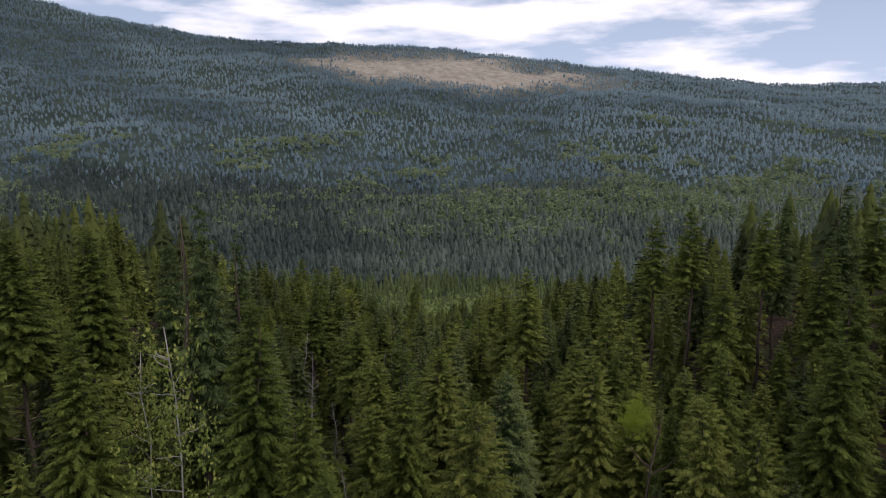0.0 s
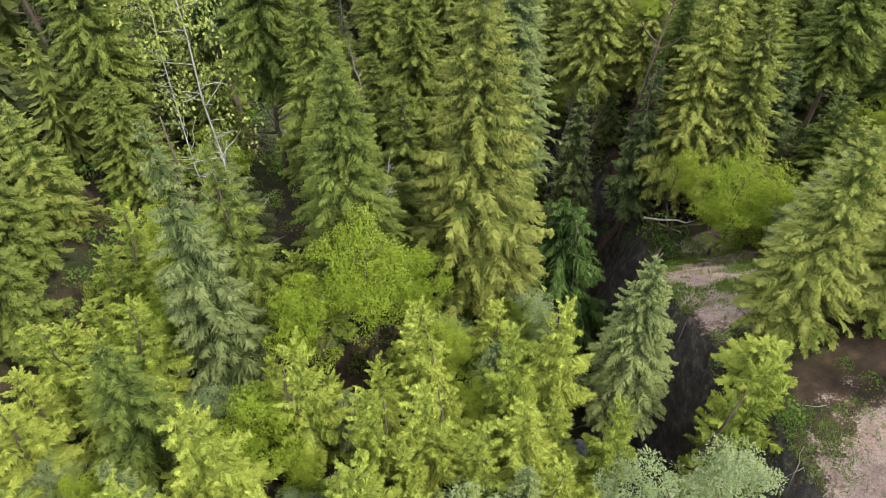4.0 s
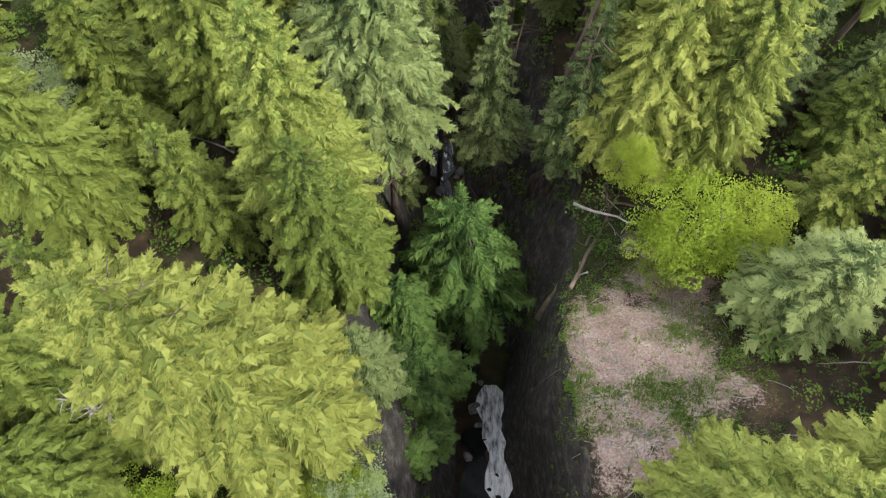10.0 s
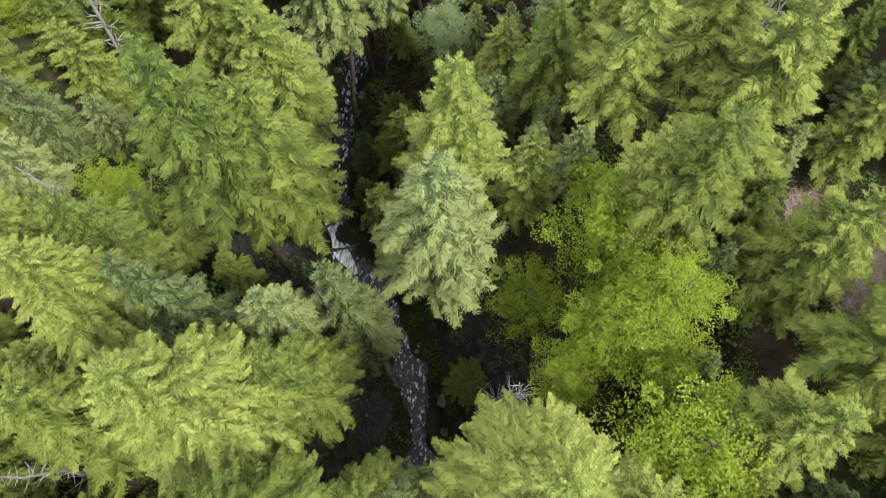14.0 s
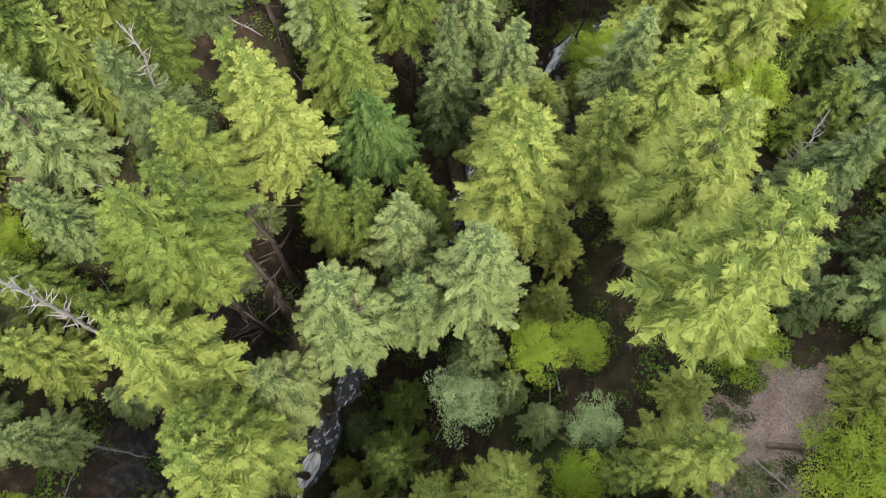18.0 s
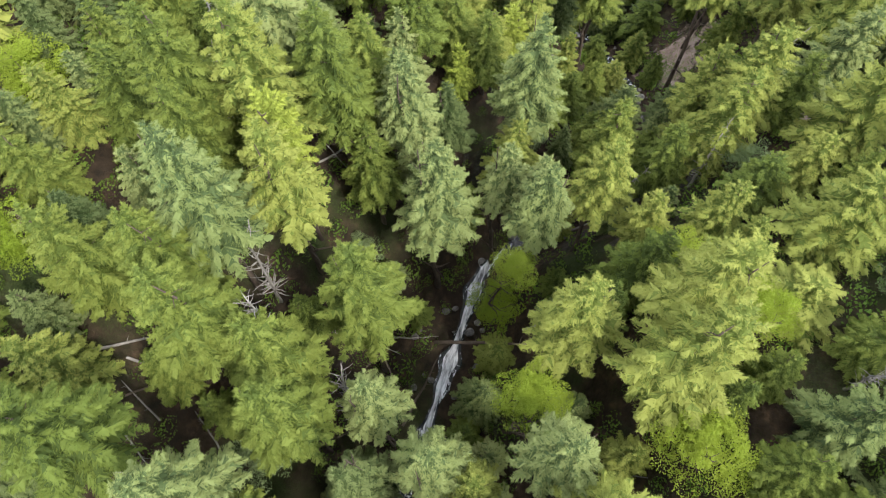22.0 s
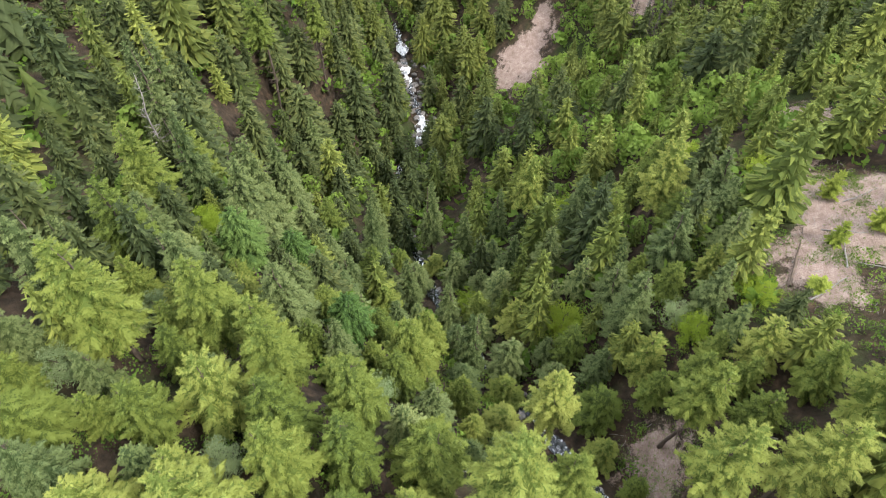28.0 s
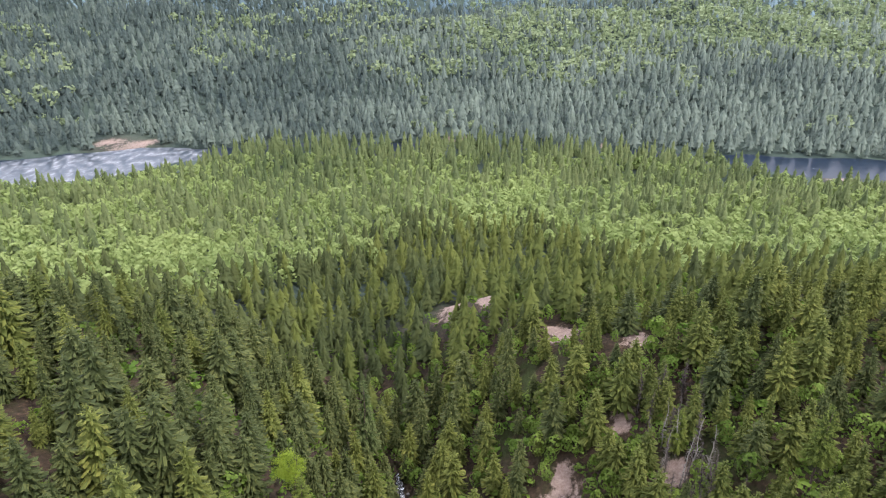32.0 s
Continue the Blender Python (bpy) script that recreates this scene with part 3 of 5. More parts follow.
def leafy_crown(seed, H, R, low, clumps, leaves, size):
    """Crown of a broadleaf: uneven clumps of small leaves round the limb ends."""
    rng = np.random.default_rng(seed)
    base, way, ln, wd, tip = [], [], [], [], []
    for c in range(clumps):
        v = unit(rng.normal(size=3))
        rad = rng.uniform(0.3, 1.2)
        mid = np.array([v[0] * R * rad, v[1] * R * rad, H * (low + (1 - low) * (0.5 + 0.5 * v[2] * rad))])
        mid[:2] *= 1.0 - 0.45 * max(0.0, (mid[2] / H - 0.55) / 0.45)
        cr = R * rng.uniform(0.12, 0.36)
        o = unit(rng.normal(size=(leaves, 3))) * (cr * rng.uniform(0.3, 1.0, leaves) ** 0.5)[:, None]
        o[:, 2] *= 0.7
        base.append(mid + o)
        d = unit(o + rng.normal(0, cr * 0.6, (leaves, 3)) - np.array([0, 0, 0.25 * cr]))
        way.append(d)
        ln.append(size * rng.uniform(0.7, 1.4, leaves))
        wd.append(size * 0.38 * rng.uniform(0.7, 1.3, leaves))
        # Leaves on the upper side of a clump take the second, lighter colour.
        tip.append(o[:, 2] + rng.normal(0, 0.1, leaves) > 0.15 * cr)
    base, way, ln, wd, tip = (np.concatenate(v) for v in (base, way, ln, wd, tip))
    co, tri = kites(base, way, ln, wd, rng)
    return co, tri, np.repeat(tip, 2).astype(int)


def tube(points, radii, sides=6):
    """A tapered tube along points: vertices and triangles."""
    pts = np.asarray(points, float)
    ring = np.linspace(0, 2 * math.pi, sides, endpoint=False)
    co, tri = [], []
    for k, (p, r) in enumerate(zip(pts, radii)):
        t = unit(pts[min(k + 1, len(pts) - 1)] - pts[max(k - 1, 0)])
        a = unit(np.cross(t, (0.31, 0.95, 0.05) if abs(t[2]) > 0.7 else (0, 0, 1.0)))
        b = np.cross(t, a)
        co.append(p + r * (np.cos(ring)[:, None] * a + np.sin(ring)[:, None] * b))
        if k:
            o, q = (k - 1) * sides, k * sides
            for j in range(sides):
                j2 = (j + 1) % sides
                tri += [(o + j, o + j2, q + j2), (o + j, q + j2, q + j)]
    n = len(pts) * sides
    co = np.concatenate(co + [pts[:1], pts[-1:]])
    tri += [(n, (j + 1) % sides, j) for j in range(sides)] + [(n + 1, n - sides + j, n - sides + (j + 1) % sides) for j in range(sides)]
    return co, np.array(tri)


def joined(pieces):
    co, tri, n = [], [], 0
    for c, f in pieces:
        co.append(c)
        tri.append(np.asarray(f) + n)
        n += len(c)
    return np.concatenate(co), np.concatenate(tri)


def trunk_mesh(name, seed, H, r, bark, limbs=0, reach=0.0, bend=0.15, sink=0.03, twig=0.03):
    rng = np.random.default_rng(seed)
    z = np.linspace(-sink * H, H * 0.95, 9)
    bx, by = np.cumsum(rng.normal(0, bend, (9, 2)), 0).T
    pts = np.stack([bx - bx[1], by - by[1], z], 1)
    pts[:2, :2] = 0
    rad = r * (1 - np.linspace(0, 1, 9)) ** 0.8 + 0.02
    rad[0] *= 1.35
    out = [tube(pts, rad)]
    for k in range(limbs):
        f = rng.uniform(1.6, 7.8)
        i = int(f)
        root = pts[i] + (pts[i + 1] - pts[i]) * (f - i)
        az = rng.uniform(0, 6.28)
        L = reach * rng.uniform(0.4, 1.0) * (1.1 - f / 10)
        s = np.linspace(0, 1, 4)[:, None]
        p = root + s * L * np.array([math.cos(az), math.sin(az), 0.35]) + s**2 * L * np.array([0, 0, rng.uniform(-0.3, 0.4)]) + rng.normal(0, 0.06 * L, (4, 3)) * s
        out.append(tube(p, np.linspace(max(rad[i] * 0.5, twig), min(0.012, twig * 0.5), 4), 4))
    co, tri = joined(out)
    return raw_mesh(name, co, tri, (bark,), smooth=True)


PROTO = {}


def proto(kind, shape, crown, trunk, leaf, H, W):
    co, tri, fresh = crown
    me = raw_mesh(shape + "_crown", co, tri, LEAF[leaf], fresh)
    PROTO.setdefault(kind, []).append((me, trunk, H, W))


def conifers(kind, seed, leaf, shape, H, R, low, whorls, per, rise, droop, power, hang, lumpy, trunk, fine=1.0):
    """A crown of one kind."""
    near_crown = conifer_crown(seed, H, R, low, whorls, per, rise, droop, power, 10, 0.18 * fine, 0.021 * fine, hang, 60 / fine**2, lumpy, 0.31)
    proto(kind, shape, near_crown, trunk, leaf, H, 2 * R)


for v in range(4):
    H = 17.0
    tr = trunk_mesh("fir_trunk", 10 + v, H, 0.2, BARK, 24, 2.2, twig=0.02)
    conifers("fir", 20 + v, "fir", "fir", H, 2.9, 0.04, 26, 8.2, 0.34, 0.34, 0.70, 0.06, 0.36, tr)
    conifers("gold", 40 + v, "larch", "fir", H, 3.0, 0.04, 25, 8.2, 0.46, 0.36, 0.66, 0.0, 0.38, tr)
    tr = trunk_mesh("spruce_trunk", 60 + v, H, 0.19, BARK, 18, 1.8, twig=0.02)
    conifers("spruce", 70 + v, "spruce", "spruce", H, 2.4, 0.04, 29, 7.4, 0.10, 0.24, 0.84, 0.2, 0.28, tr)
    conifers("pale", 80 + v, "pale", "fir", H, 2.8, 0.04, 27, 8.0, 0.28, 0.34, 0.72, 0.12, 0.34, tr)
    if v == 3:
        continue
    H = 9.0
    tr = trunk_mesh("cedar_trunk", 90 + v, H, 0.14, BARK, 4, 1.0)
    conifers("cedar", 95 + v, "cedar", "cedar", H, 3.0, 0.04, 16, 9.0, 0.22, 0.42, 0.62, 0.3, 0.3, tr)
    H = 8.0
    tr = trunk_mesh("sapling_trunk", 100 + v, H, 0.08, BARK, 8, 0.8)
    conifers("young", 105 + v, "sapling", "sapling", H, 1.75, 0.04, 17, 6.8, 0.75, 0.30, 0.72, 0.0, 0.46, tr, 0.65)
    tr = trunk_mesh("bush_stem", 110 + v, H, 0.1, BARK, 14, 2.4, 0.25)
    proto("lime", "broadleaf", leafy_crown(115 + v, H, 2.7, 0.06, 110, 150, 0.115), tr, "lime", H, 5.6)
    tr = trunk_mesh("willow_stem", 120 + v, H, 0.08, BARK, 12, 2.0, 0.25)
    proto("willow", "broadleaf", leafy_crown(125 + v, H, 2.4, 0.05, 84, 110, 0.12), tr, "sage", H, 5.0)
# full-grown trees, with needles no coarser than on the others
for v in range(2):
    tr = trunk_mesh("fir_trunk", 140 + v, 26.0, 0.28, BARK, 34, 3.6, twig=0.025)
    large = conifer_crown(144 + v, 26.0, 4.7, 0.04, 42, 14.0, 0.40, 0.36, 0.66, 15, 0.15, 0.018, 0.03, 75, 0.42, 0.22)
    for kind, leaf in (("gold", "larch"), ("ripe", "ripe"), ("fir", "fir"), ("pale", "pale")):
        proto(kind + "_large", "fir", large, tr, leaf, 26.0, 9.4)
H = 15.0
proto("birch", "broadleaf", leafy_crown(130, H, 2.3, 0.45, 80, 18, 0.15), trunk_mesh("birch_trunk", 131, H, 0.02, BIRCHBARK, 46, 2.1, 0.1, twig=0.016), "larch", H, 5.0)

TREE_TAGS = {
    "fir": ("fir_tree", "tall green fir with soft feathery boughs and a brown trunk", "conifers over the creek"),
    "gold": ("golden_fir_tree", "full yellow-green fir with fresh bright tips", "yellow-green firs over the creek"),
    "ripe": ("golden_fir_tree", "full olive-yellow fir with dense soft boughs", "yellow-green firs over the creek"),
    "spruce": ("spruce_tree", "slender dark blue-green spruce with drooping boughs", "spruces over the creek"),
    "pale": ("pale_fir_tree", "pale grey-green fir with light boughs", "pale firs over the creek"),
    "cedar": ("cedar_tree", "broad dark green cedar with hanging sprays", "cedars in the canyon"),
    "young": ("sapling", "young yellow-green conifer sapling with bright tips", "saplings in the clearing"),
    "lime": ("broadleaf_bush", "bright lime-green broadleaf bush in fresh leaf", "bright broadleaf bushes"),
    "willow": ("willow_bush", "pale sage-green willow bush", "willow bushes"),
    "birch": ("birch_tree", "thin birch with white trunk and sparse pale leaves", "birches in the wood"),
}
rng_plant = np.random.default_rng(5)
planted = []


def plant(kind, x, y, top, width, spread=1.0):
    """One tree with trunk and crown; its foot is on the ground and its tip at the height top."""
    g = float(ground_z(x, y))
    h = float(np.clip(top - g, 2.0, 36.0))
    pool = PROTO.get(kind) or PROTO[kind + "_large"]
    if width * spread > 9.0 or (y < 72 and top > 174.5 and width * spread > 5.2):
        pool = PROTO.get(kind + "_large", pool)
    me, tr, H, W = pool[int(rng_plant.integers(len(pool)))]
    name, label, group = TREE_TAGS[kind]
    root = tagged(new(name), label, "tree" if "bush" not in name else "bush", group)
    sw = width * spread / W
    tall = {"spruce": 3.4, "cedar": 1.7, "lime": 1.5, "willow": 1.5, "birch": 9.0}.get(kind, 2.7)
    hc = min(h, tall * width * spread * (1.0 if y < 60 or kind == "spruce" else 0.8))
    lean = rng_plant.normal(0, 1.2 if spread == 1.0 else 0.4, 2)
    root.matrix_world = pose(x, y, g, float(lean[0]), float(lean[1]), float(rng_plant.uniform(0, 360)))
    stem = new("trunk", tr)
    stem.parent = root
    st = 0.5 * (sw + h / H)
    stem.matrix_local = Matrix.Diagonal((st, st, h / H, 1))
    leaves = new("crown", me)
    leaves.parent = root
    leaves.matrix_local = Matrix.Translation((0, 0, h - hc)) @ Matrix.Diagonal((sw, sw, hc / H, 1))
    planted.append((x, y, width * spread))
    return root

# ---- the wood, stretch by stretch: x, y, height of the tip, width of the crown ----
STAND_CLIFF = (
    ("ripe", (1.7, 33.4, 186.4, 8)),
    ("fir", (-13.8, 17.0, 178.5, 4.6), (-16, 11, 178, 4.6)),
    ("gold", (25.6, 52.6, 176.5, 7), (21.6, 29.6, 180.4, 5.8), (2.6, 44.5, 181.5, 6.2), (21.7, 53.7, 177.9, 7.5)),
    ("fir", (-11.3, 27.2, 180.5, 4.2), (-6.3, 33.6, 181.4, 6.5), (3.6, 41.8, 177.0, 5.5), (20.3, 57.2, 175.4, 5), (-9.5, 44, 182, 6), (-3, 52, 180, 6)),
    ("spruce", (-11.9, 23.4, 184.8, 5), (17.7, 53.8, 170.8, 4.8), (12.5, 56.6, 169, 5)),
    ("pale", (11.2, 26.2, 174.6, 5), (28.6, 40.2, 171, 6.8), (5.2, 51.9, 181.7, 7.5)),
    ("cedar", (7.2, 38.0, 157.0, 8.0), (10.5, 46.4, 161.4, 10.2), (7.6, 32.4, 152.5, 3.0)),
    ("lime", (-4.9, 26.0, 176.5, 4.4), (-7.6, 24.2, 174, 3.6), (-2.2, 28.4, 172.5, 3.4), (22.8, 44.2, 167.2, 5.0), (27.2, 44.8, 165.5, 4.4), (20.6, 48.6, 164.4, 2.6), (4.7, 30, 166.4, 2.8), (-9, 19, 172, 4)),
)
STAND_YOUNG = (
    ("young", (-1.3, 22.1, 175.3, 3), (6.0, 23.5, 173.7, 4), (3.2, 21.4, 174.2, 3.2), (-6.8, 19.2, 175.6, 3.4), (-3.4, 17.6, 174.4, 3), (1.4, 17.0, 172.8, 3), (-10.4, 15.2, 176.5, 4.4)),
    ("young", (-7.2, 12.4, 174.8, 4), (-2.6, 12.6, 172.5, 3.2), (17.2, 22.2, 170.5, 5), (8.6, 19.5, 171.0, 3), (18.4, 25.2, 168.4, 4), (5.4, 16.4, 170.6, 2.6)),
    ("willow", (1.6, 13.6, 171.5, 4), (5.3, 29.7, 167.6, 3), (9.4, 15.5, 171.4, 3.4), (13.4, 16.2, 171.6, 3.6), (0.2, 27.6, 167.4, 2.6)),
)
STAND_GORGE = (
    ("fir", (3.2, 62.0, 175.6, 5.5), (7.1, 63.7, 167.6, 4.5), (-7, 64.9, 172.8, 6), (2.1, 68.1, 171.3, 5.5), (-5.0, 80.0, 175.5, 7), (2.4, 69.1, 167.5, 4.6), (-8.2, 73.3, 172.7, 5), (-2.4, 81.4, 173.2, 7.5), (21.5, 82.1, 173.7, 6)),
    ("gold", (19.3, 63.9, 174.8, 5.5), (24.4, 61.3, 175.5, 7), (14.5, 65.2, 181.6, 7.5), (-0.3, 66.5, 178.5, 6.5), (-6.9, 69.9, 175.9, 5), (8.4, 83.6, 171.6, 6), (20.3, 83.3, 168.9, 5), (26.8, 69.5, 171.5, 6)),
    ("spruce", (8.5, 63.3, 166.9, 4.8), (-4, 70.8, 174.4, 5.5), (3, 74, 167.3, 5.5)),
    ("lime", (22.7, 68.5, 167.3, 6.5), (21.2, 74.7, 164.4, 5.5), (18.7, 82.0, 163, 6), (20.2, 78.3, 162.5, 5.5), (17.4, 72, 160, 4)),
)
STAND_BEND = (
    ("gold", (24.9, 88.1, 174.8, 7), (-5.2, 89.5, 171, 7), (18, 90.3, 171.1, 5.5), (22.4, 92.2, 175.6, 7), (-10.4, 93.2, 168.3, 6)),
    ("fir", (-6.7, 90.8, 170.1, 6), (13.8, 93.9, 164.2, 5), (-12.7, 98.7, 176.7, 6), (-12.8, 101.0, 172, 5), (-14.4, 104.1, 169.1, 5), (-10.4, 107.9, 157.7, 5), (-7.6, 109.2, 157.7, 5)),
    ("pale", (-6.4, 95, 157.2, 5.5), (-4.7, 101.2, 162.7, 7), (-1.3, 104.7, 158.2, 5), (2.2, 107.6, 165.2, 6), (-4.2, 108.4, 159.9, 5.5)),
    ("spruce", (4.5, 104.8, 155, 4.5),),
    ("willow", (5, 101, 153.1, 4), (13.5, 103.9, 153.8, 3)),
    ("lime", (8.2, 106.5, 153.5, 3.4), (10.5, 108.5, 153.0, 3), (14, 100, 154, 3)),
)
STAND_MIDDLE = (
    ("gold", (-13.9, 109.1, 167.8, 6), (13.7, 110.3, 177.1, 7), (1.8, 114.5, 166.6, 7), (10.9, 116.5, 172.8, 7), (-1.5, 119.7, 159.5, 6), (5.1, 120.8, 162.8, 6), (7.2, 124.0, 165.4, 6.5)),
    ("fir", (-17.2, 110.8, 165.4, 6), (-5.5, 113, 155, 5), (-14.2, 117.3, 164.9, 6), (-22.7, 119.5, 172.1, 6), (-13.9, 124.8, 164.1, 6), (-15.8, 128.2, 164.2, 6.5), (-19.5, 128.4, 169.4, 6)),
    ("pale", (-16.8, 118.9, 167.1, 5.5), (-4.2, 125, 159.1, 5), (3.7, 127.7, 162.2, 5), (-9.1, 127.7, 158, 4.5)),
    ("spruce", (-8.3, 122.8, 161.1, 5.5),),
    ("cedar", (-11.3, 115.2, 156.8, 6.5),),
)
STAND_CHUTE = (
    ("gold", (9.9, 135.4, 167, 7), (3, 137.4, 160.7, 6), (-18.7, 139, 166.6, 5.5), (18.1, 143.4, 156.6, 6), (-22.4, 144.4, 170, 6.5)),
    ("gold", (19.7, 149.5, 161.9, 7), (3.2, 151.3, 155.5, 5), (-5.3, 155, 148.7, 5), (11.9, 160.1, 156, 6), (21.1, 160.4, 160.8, 7), (13.2, 163.4, 158, 6)),
    ("fir", (-24.7, 139.5, 167, 5), (-26.2, 142.4, 170.4, 6), (-28.9, 130.3, 166.5, 6), (-11.9, 134.2, 162.8, 6.5), (4.6, 139.1, 156.5, 5), (-15.8, 146.9, 155.5, 5), (-18.8, 148, 166.3, 6), (-17.7, 152.6, 160.8, 5), (14.8, 153.4, 155, 5)),
)
STAND_CHUTE_PALE = (
    ("pale", (-21.7, 134.7, 171, 6), (-9.7, 144.9, 158.9, 6.5), (-1.9, 149.3, 153.7, 5), (-4.9, 149.8, 153.5, 4.5), (-15, 152.2, 158, 5), (-16.6, 157.3, 156.2, 4.5), (-5.3, 158.3, 158, 6)),
    ("lime", (13.1, 131.2, 156.6, 5), (1.6, 132, 152.3, 4), (15, 141, 157, 4), (10, 146, 152, 4), (-2, 143, 147, 3)),
    ("fir", (3.4, 158.5, 150, 5.5), (8.6, 157.5, 150.5, 5)),
    ("young", (-19.5, 141.5, 166.0, 4), (-12, 160, 150, 3.2), (-8.5, 166, 150, 3.5)),
)
STAND_KNOLL = (
    ("gold", (-9.6, 163.4, 151.3, 4), (10.5, 165.3, 152, 5), (-7.8, 170, 151.9, 4.5), (-27.4, 173.8, 164, 6), (21.8, 175.6, 158.1, 6), (-7.5, 177.2, 160, 6), (17.4, 180.9, 153.8, 6)),
    ("gold", (10.5, 181.1, 152.7, 5.5), (25.3, 186.9, 154.2, 6), (-1.5, 189.6, 142.2, 5), (1, 239.5, 114, 5.5), (17, 225.5, 135, 6)),
    ("fir", (-39, 188.6, 163.6, 6), (-45, 203, 152, 6), (-35, 163, 166, 6), (-13.3, 163.5, 152.3, 5), (-22.3, 164.1, 162.4, 6), (-17.6, 165.9, 156.4, 5), (-8.1, 173.9, 152.5, 5), (-23.7, 178, 159.6, 5), (-1.4, 180.2, 146.6, 5)),
)
STAND_SLOPE = (
    ("fir", (-19.7, 180.3, 155, 5), (-19.7, 185.1, 154.3, 5), (-26, 186.9, 157, 5), (11.9, 189.2, 146, 5), (-32.4, 191.3, 157, 5.5), (-28, 190, 154, 5), (-26.4, 202.6, 134, 5), (-15, 204, 126, 5)),
    ("spruce", (-9.5, 204.5, 125, 4.5), (-39, 218, 138, 7.5), (-2.6, 225, 113, 5)),
    ("spruce", (-27, 211, 126, 5), (9.4, 211, 127, 5), (-12.6, 215.4, 114, 4.5), (11.3, 218.8, 122, 4.5), (-19, 220, 113, 4.5), (-38, 221.7, 138, 6.5), (-45.4, 221.4, 142, 5.5)),
)
STAND_LOWER = (
    ("spruce", (-10, 236, 104, 4.5), (13, 236, 115, 4.5), (-26, 236, 110, 4.5), (-4, 238, 107.7, 4.5), (-55, 234.7, 141, 5.5), (-58.6, 246.7, 134, 5.5), (-19, 267, 80, 4.5), (13, 266, 95.8, 5)),
    ("fir", (-47.6, 214.7, 147, 5.5), (18.4, 233.4, 126, 5), (-49, 269, 124, 5.5), (43, 271, 126, 5.5), (54.7, 297, 120, 6), (35, 317, 103, 5), (-42.8, 286.7, 110, 5)),
    ("young", (34.5, 212.5, 134.5, 2.4), (36.2, 220.5, 134.5, 2.6), (39.5, 214, 137, 3), (30.2, 205.5, 133, 2.6)),
    ("lime", (31.3, 225.4, 129.5, 5.5), (24, 205, 132, 4), (-45.5, 290, 112, 5)),
)
STAND_MORE = (
    ("fir", (-5.4, 29.5, 184.3, 5), (-22.6, 131.1, 168.2, 5.5), (-19.8, 150.6, 161.9, 4.6), (-16.1, 159.6, 160.1, 5), (-10, 161.8, 153.4, 4), (7.4, 144.4, 156.1, 6), (12.7, 164.7, 154.8, 5.5), (-22, 162, 164.9, 5.5), (-21, 171.9, 152, 4.2)),
    ("fir", (-42, 179.8, 157.3, 6), (-25.1, 182.2, 157.1, 5), (-23, 190.4, 140.4, 5), (-62, 270.6, 111.9, 7), (45.2, 273.6, 122.2, 7)),
    ("gold", (-1.1, 124.6, 154.3, 4.2), (10, 139.8, 167.1, 6), (10.8, 142.4, 161, 6), (-34.3, 173.8, 160, 5.5), (-35.2, 167.7, 163.2, 6), (-30, 183.7, 156.6, 6)),
    ("pale", (8.2, 79, 175.4, 7.5), (0.1, 71.7, 168.2, 4.6), (-12, 149.8, 153.5, 4.6), (-13.9, 150.3, 160.7, 5), (-1.3, 147.3, 156.8, 5), (-26.6, 162.6, 160.7, 5.5), (-24, 150.1, 169.5, 6)),
    ("cedar", (6.3, 41.6, 160, 6), (8.4, 34.0, 150, 4)),
    ("spruce", (5.0, 36.5, 168, 4.5), (7, 59.8, 166.7, 4.6), (-40.5, 259.2, 102.3, 6), (-25, 228.9, 115, 5), (-40, 346.5, 87.9, 7), (-54.6, 235, 134.6, 8), (-41.7, 239.9, 117.5, 6), (-16.2, 240.4, 105.8, 5)),
    ("lime", (16.6, 55.5, 177.5, 2.2), (18.8, 74.6, 162.3, 4.5), (22.3, 76.3, 166.2, 4.5), (-3, 142.7, 137.3, 4)),
)
# Tall trees on the shoulders either side, seen against the valley.
STAND_SHOULDER = (
    ("fir", (-33, 64, 190.5, 6), (-45, 75, 187, 6), (35.9, 100, 188.5, 5.5), (46.2, 98, 188.1, 5), (31.1, 100, 187.3, 5), (63.1, 100, 189.8, 6), (-38, 60, 191, 6), (-26, 47, 186, 6)),
    ("spruce", (-20, 56.5, 194.3, 6.5), (58.3, 100, 192.6, 5.5), (49.3, 100, 189.8, 5), (39, 103, 185.7, 5), (-18.5, 62, 190.7, 5), (-24.5, 61, 191.2, 5)),
    ("fir", (-14, 48, 188.0, 6), (-24, 74, 184, 6), (-40, 50, 189, 7), (33, 110, 178, 6), (40, 96, 180, 7), (52, 92, 184, 7), (31, 74, 176, 6), (60, 88, 188, 7), (44, 72, 184, 7), (36, 60, 181, 7)),
    ("birch", (-11.8, 29.4, 192.6, 5.0), (-17.5, 39, 188, 4.6)),
)
for stand in (STAND_CLIFF, STAND_YOUNG, STAND_GORGE, STAND_BEND, STAND_MIDDLE, STAND_CHUTE, STAND_CHUTE_PALE, STAND_KNOLL, STAND_SLOPE, STAND_LOWER, STAND_MORE, STAND_SHOULDER):
    for kind, *rows in stand:
        for x, y, top, width in rows:
            plant(kind, x, y, top, width, spread=1.25 if kind in ("lime", "willow") else 1.08)

# fill between them
WAY_Y = (0, 30, 60, 90, 110, 130, 150, 190)
WAY_X = (0, 9.6, 11, 8, 3, -6, -10, -14)


def open_ground(x, y, r=1.0):
    if abs(x - np.interp(y, CREEK_Y, CREEK_X)) < (3.6 if y < 150 else 1.8) + 0.4 * r:
        return False
    return all(math.hypot(x - cx, y - cy) > cr + r for cx, cy, cr in CLEARINGS)


cell = {}


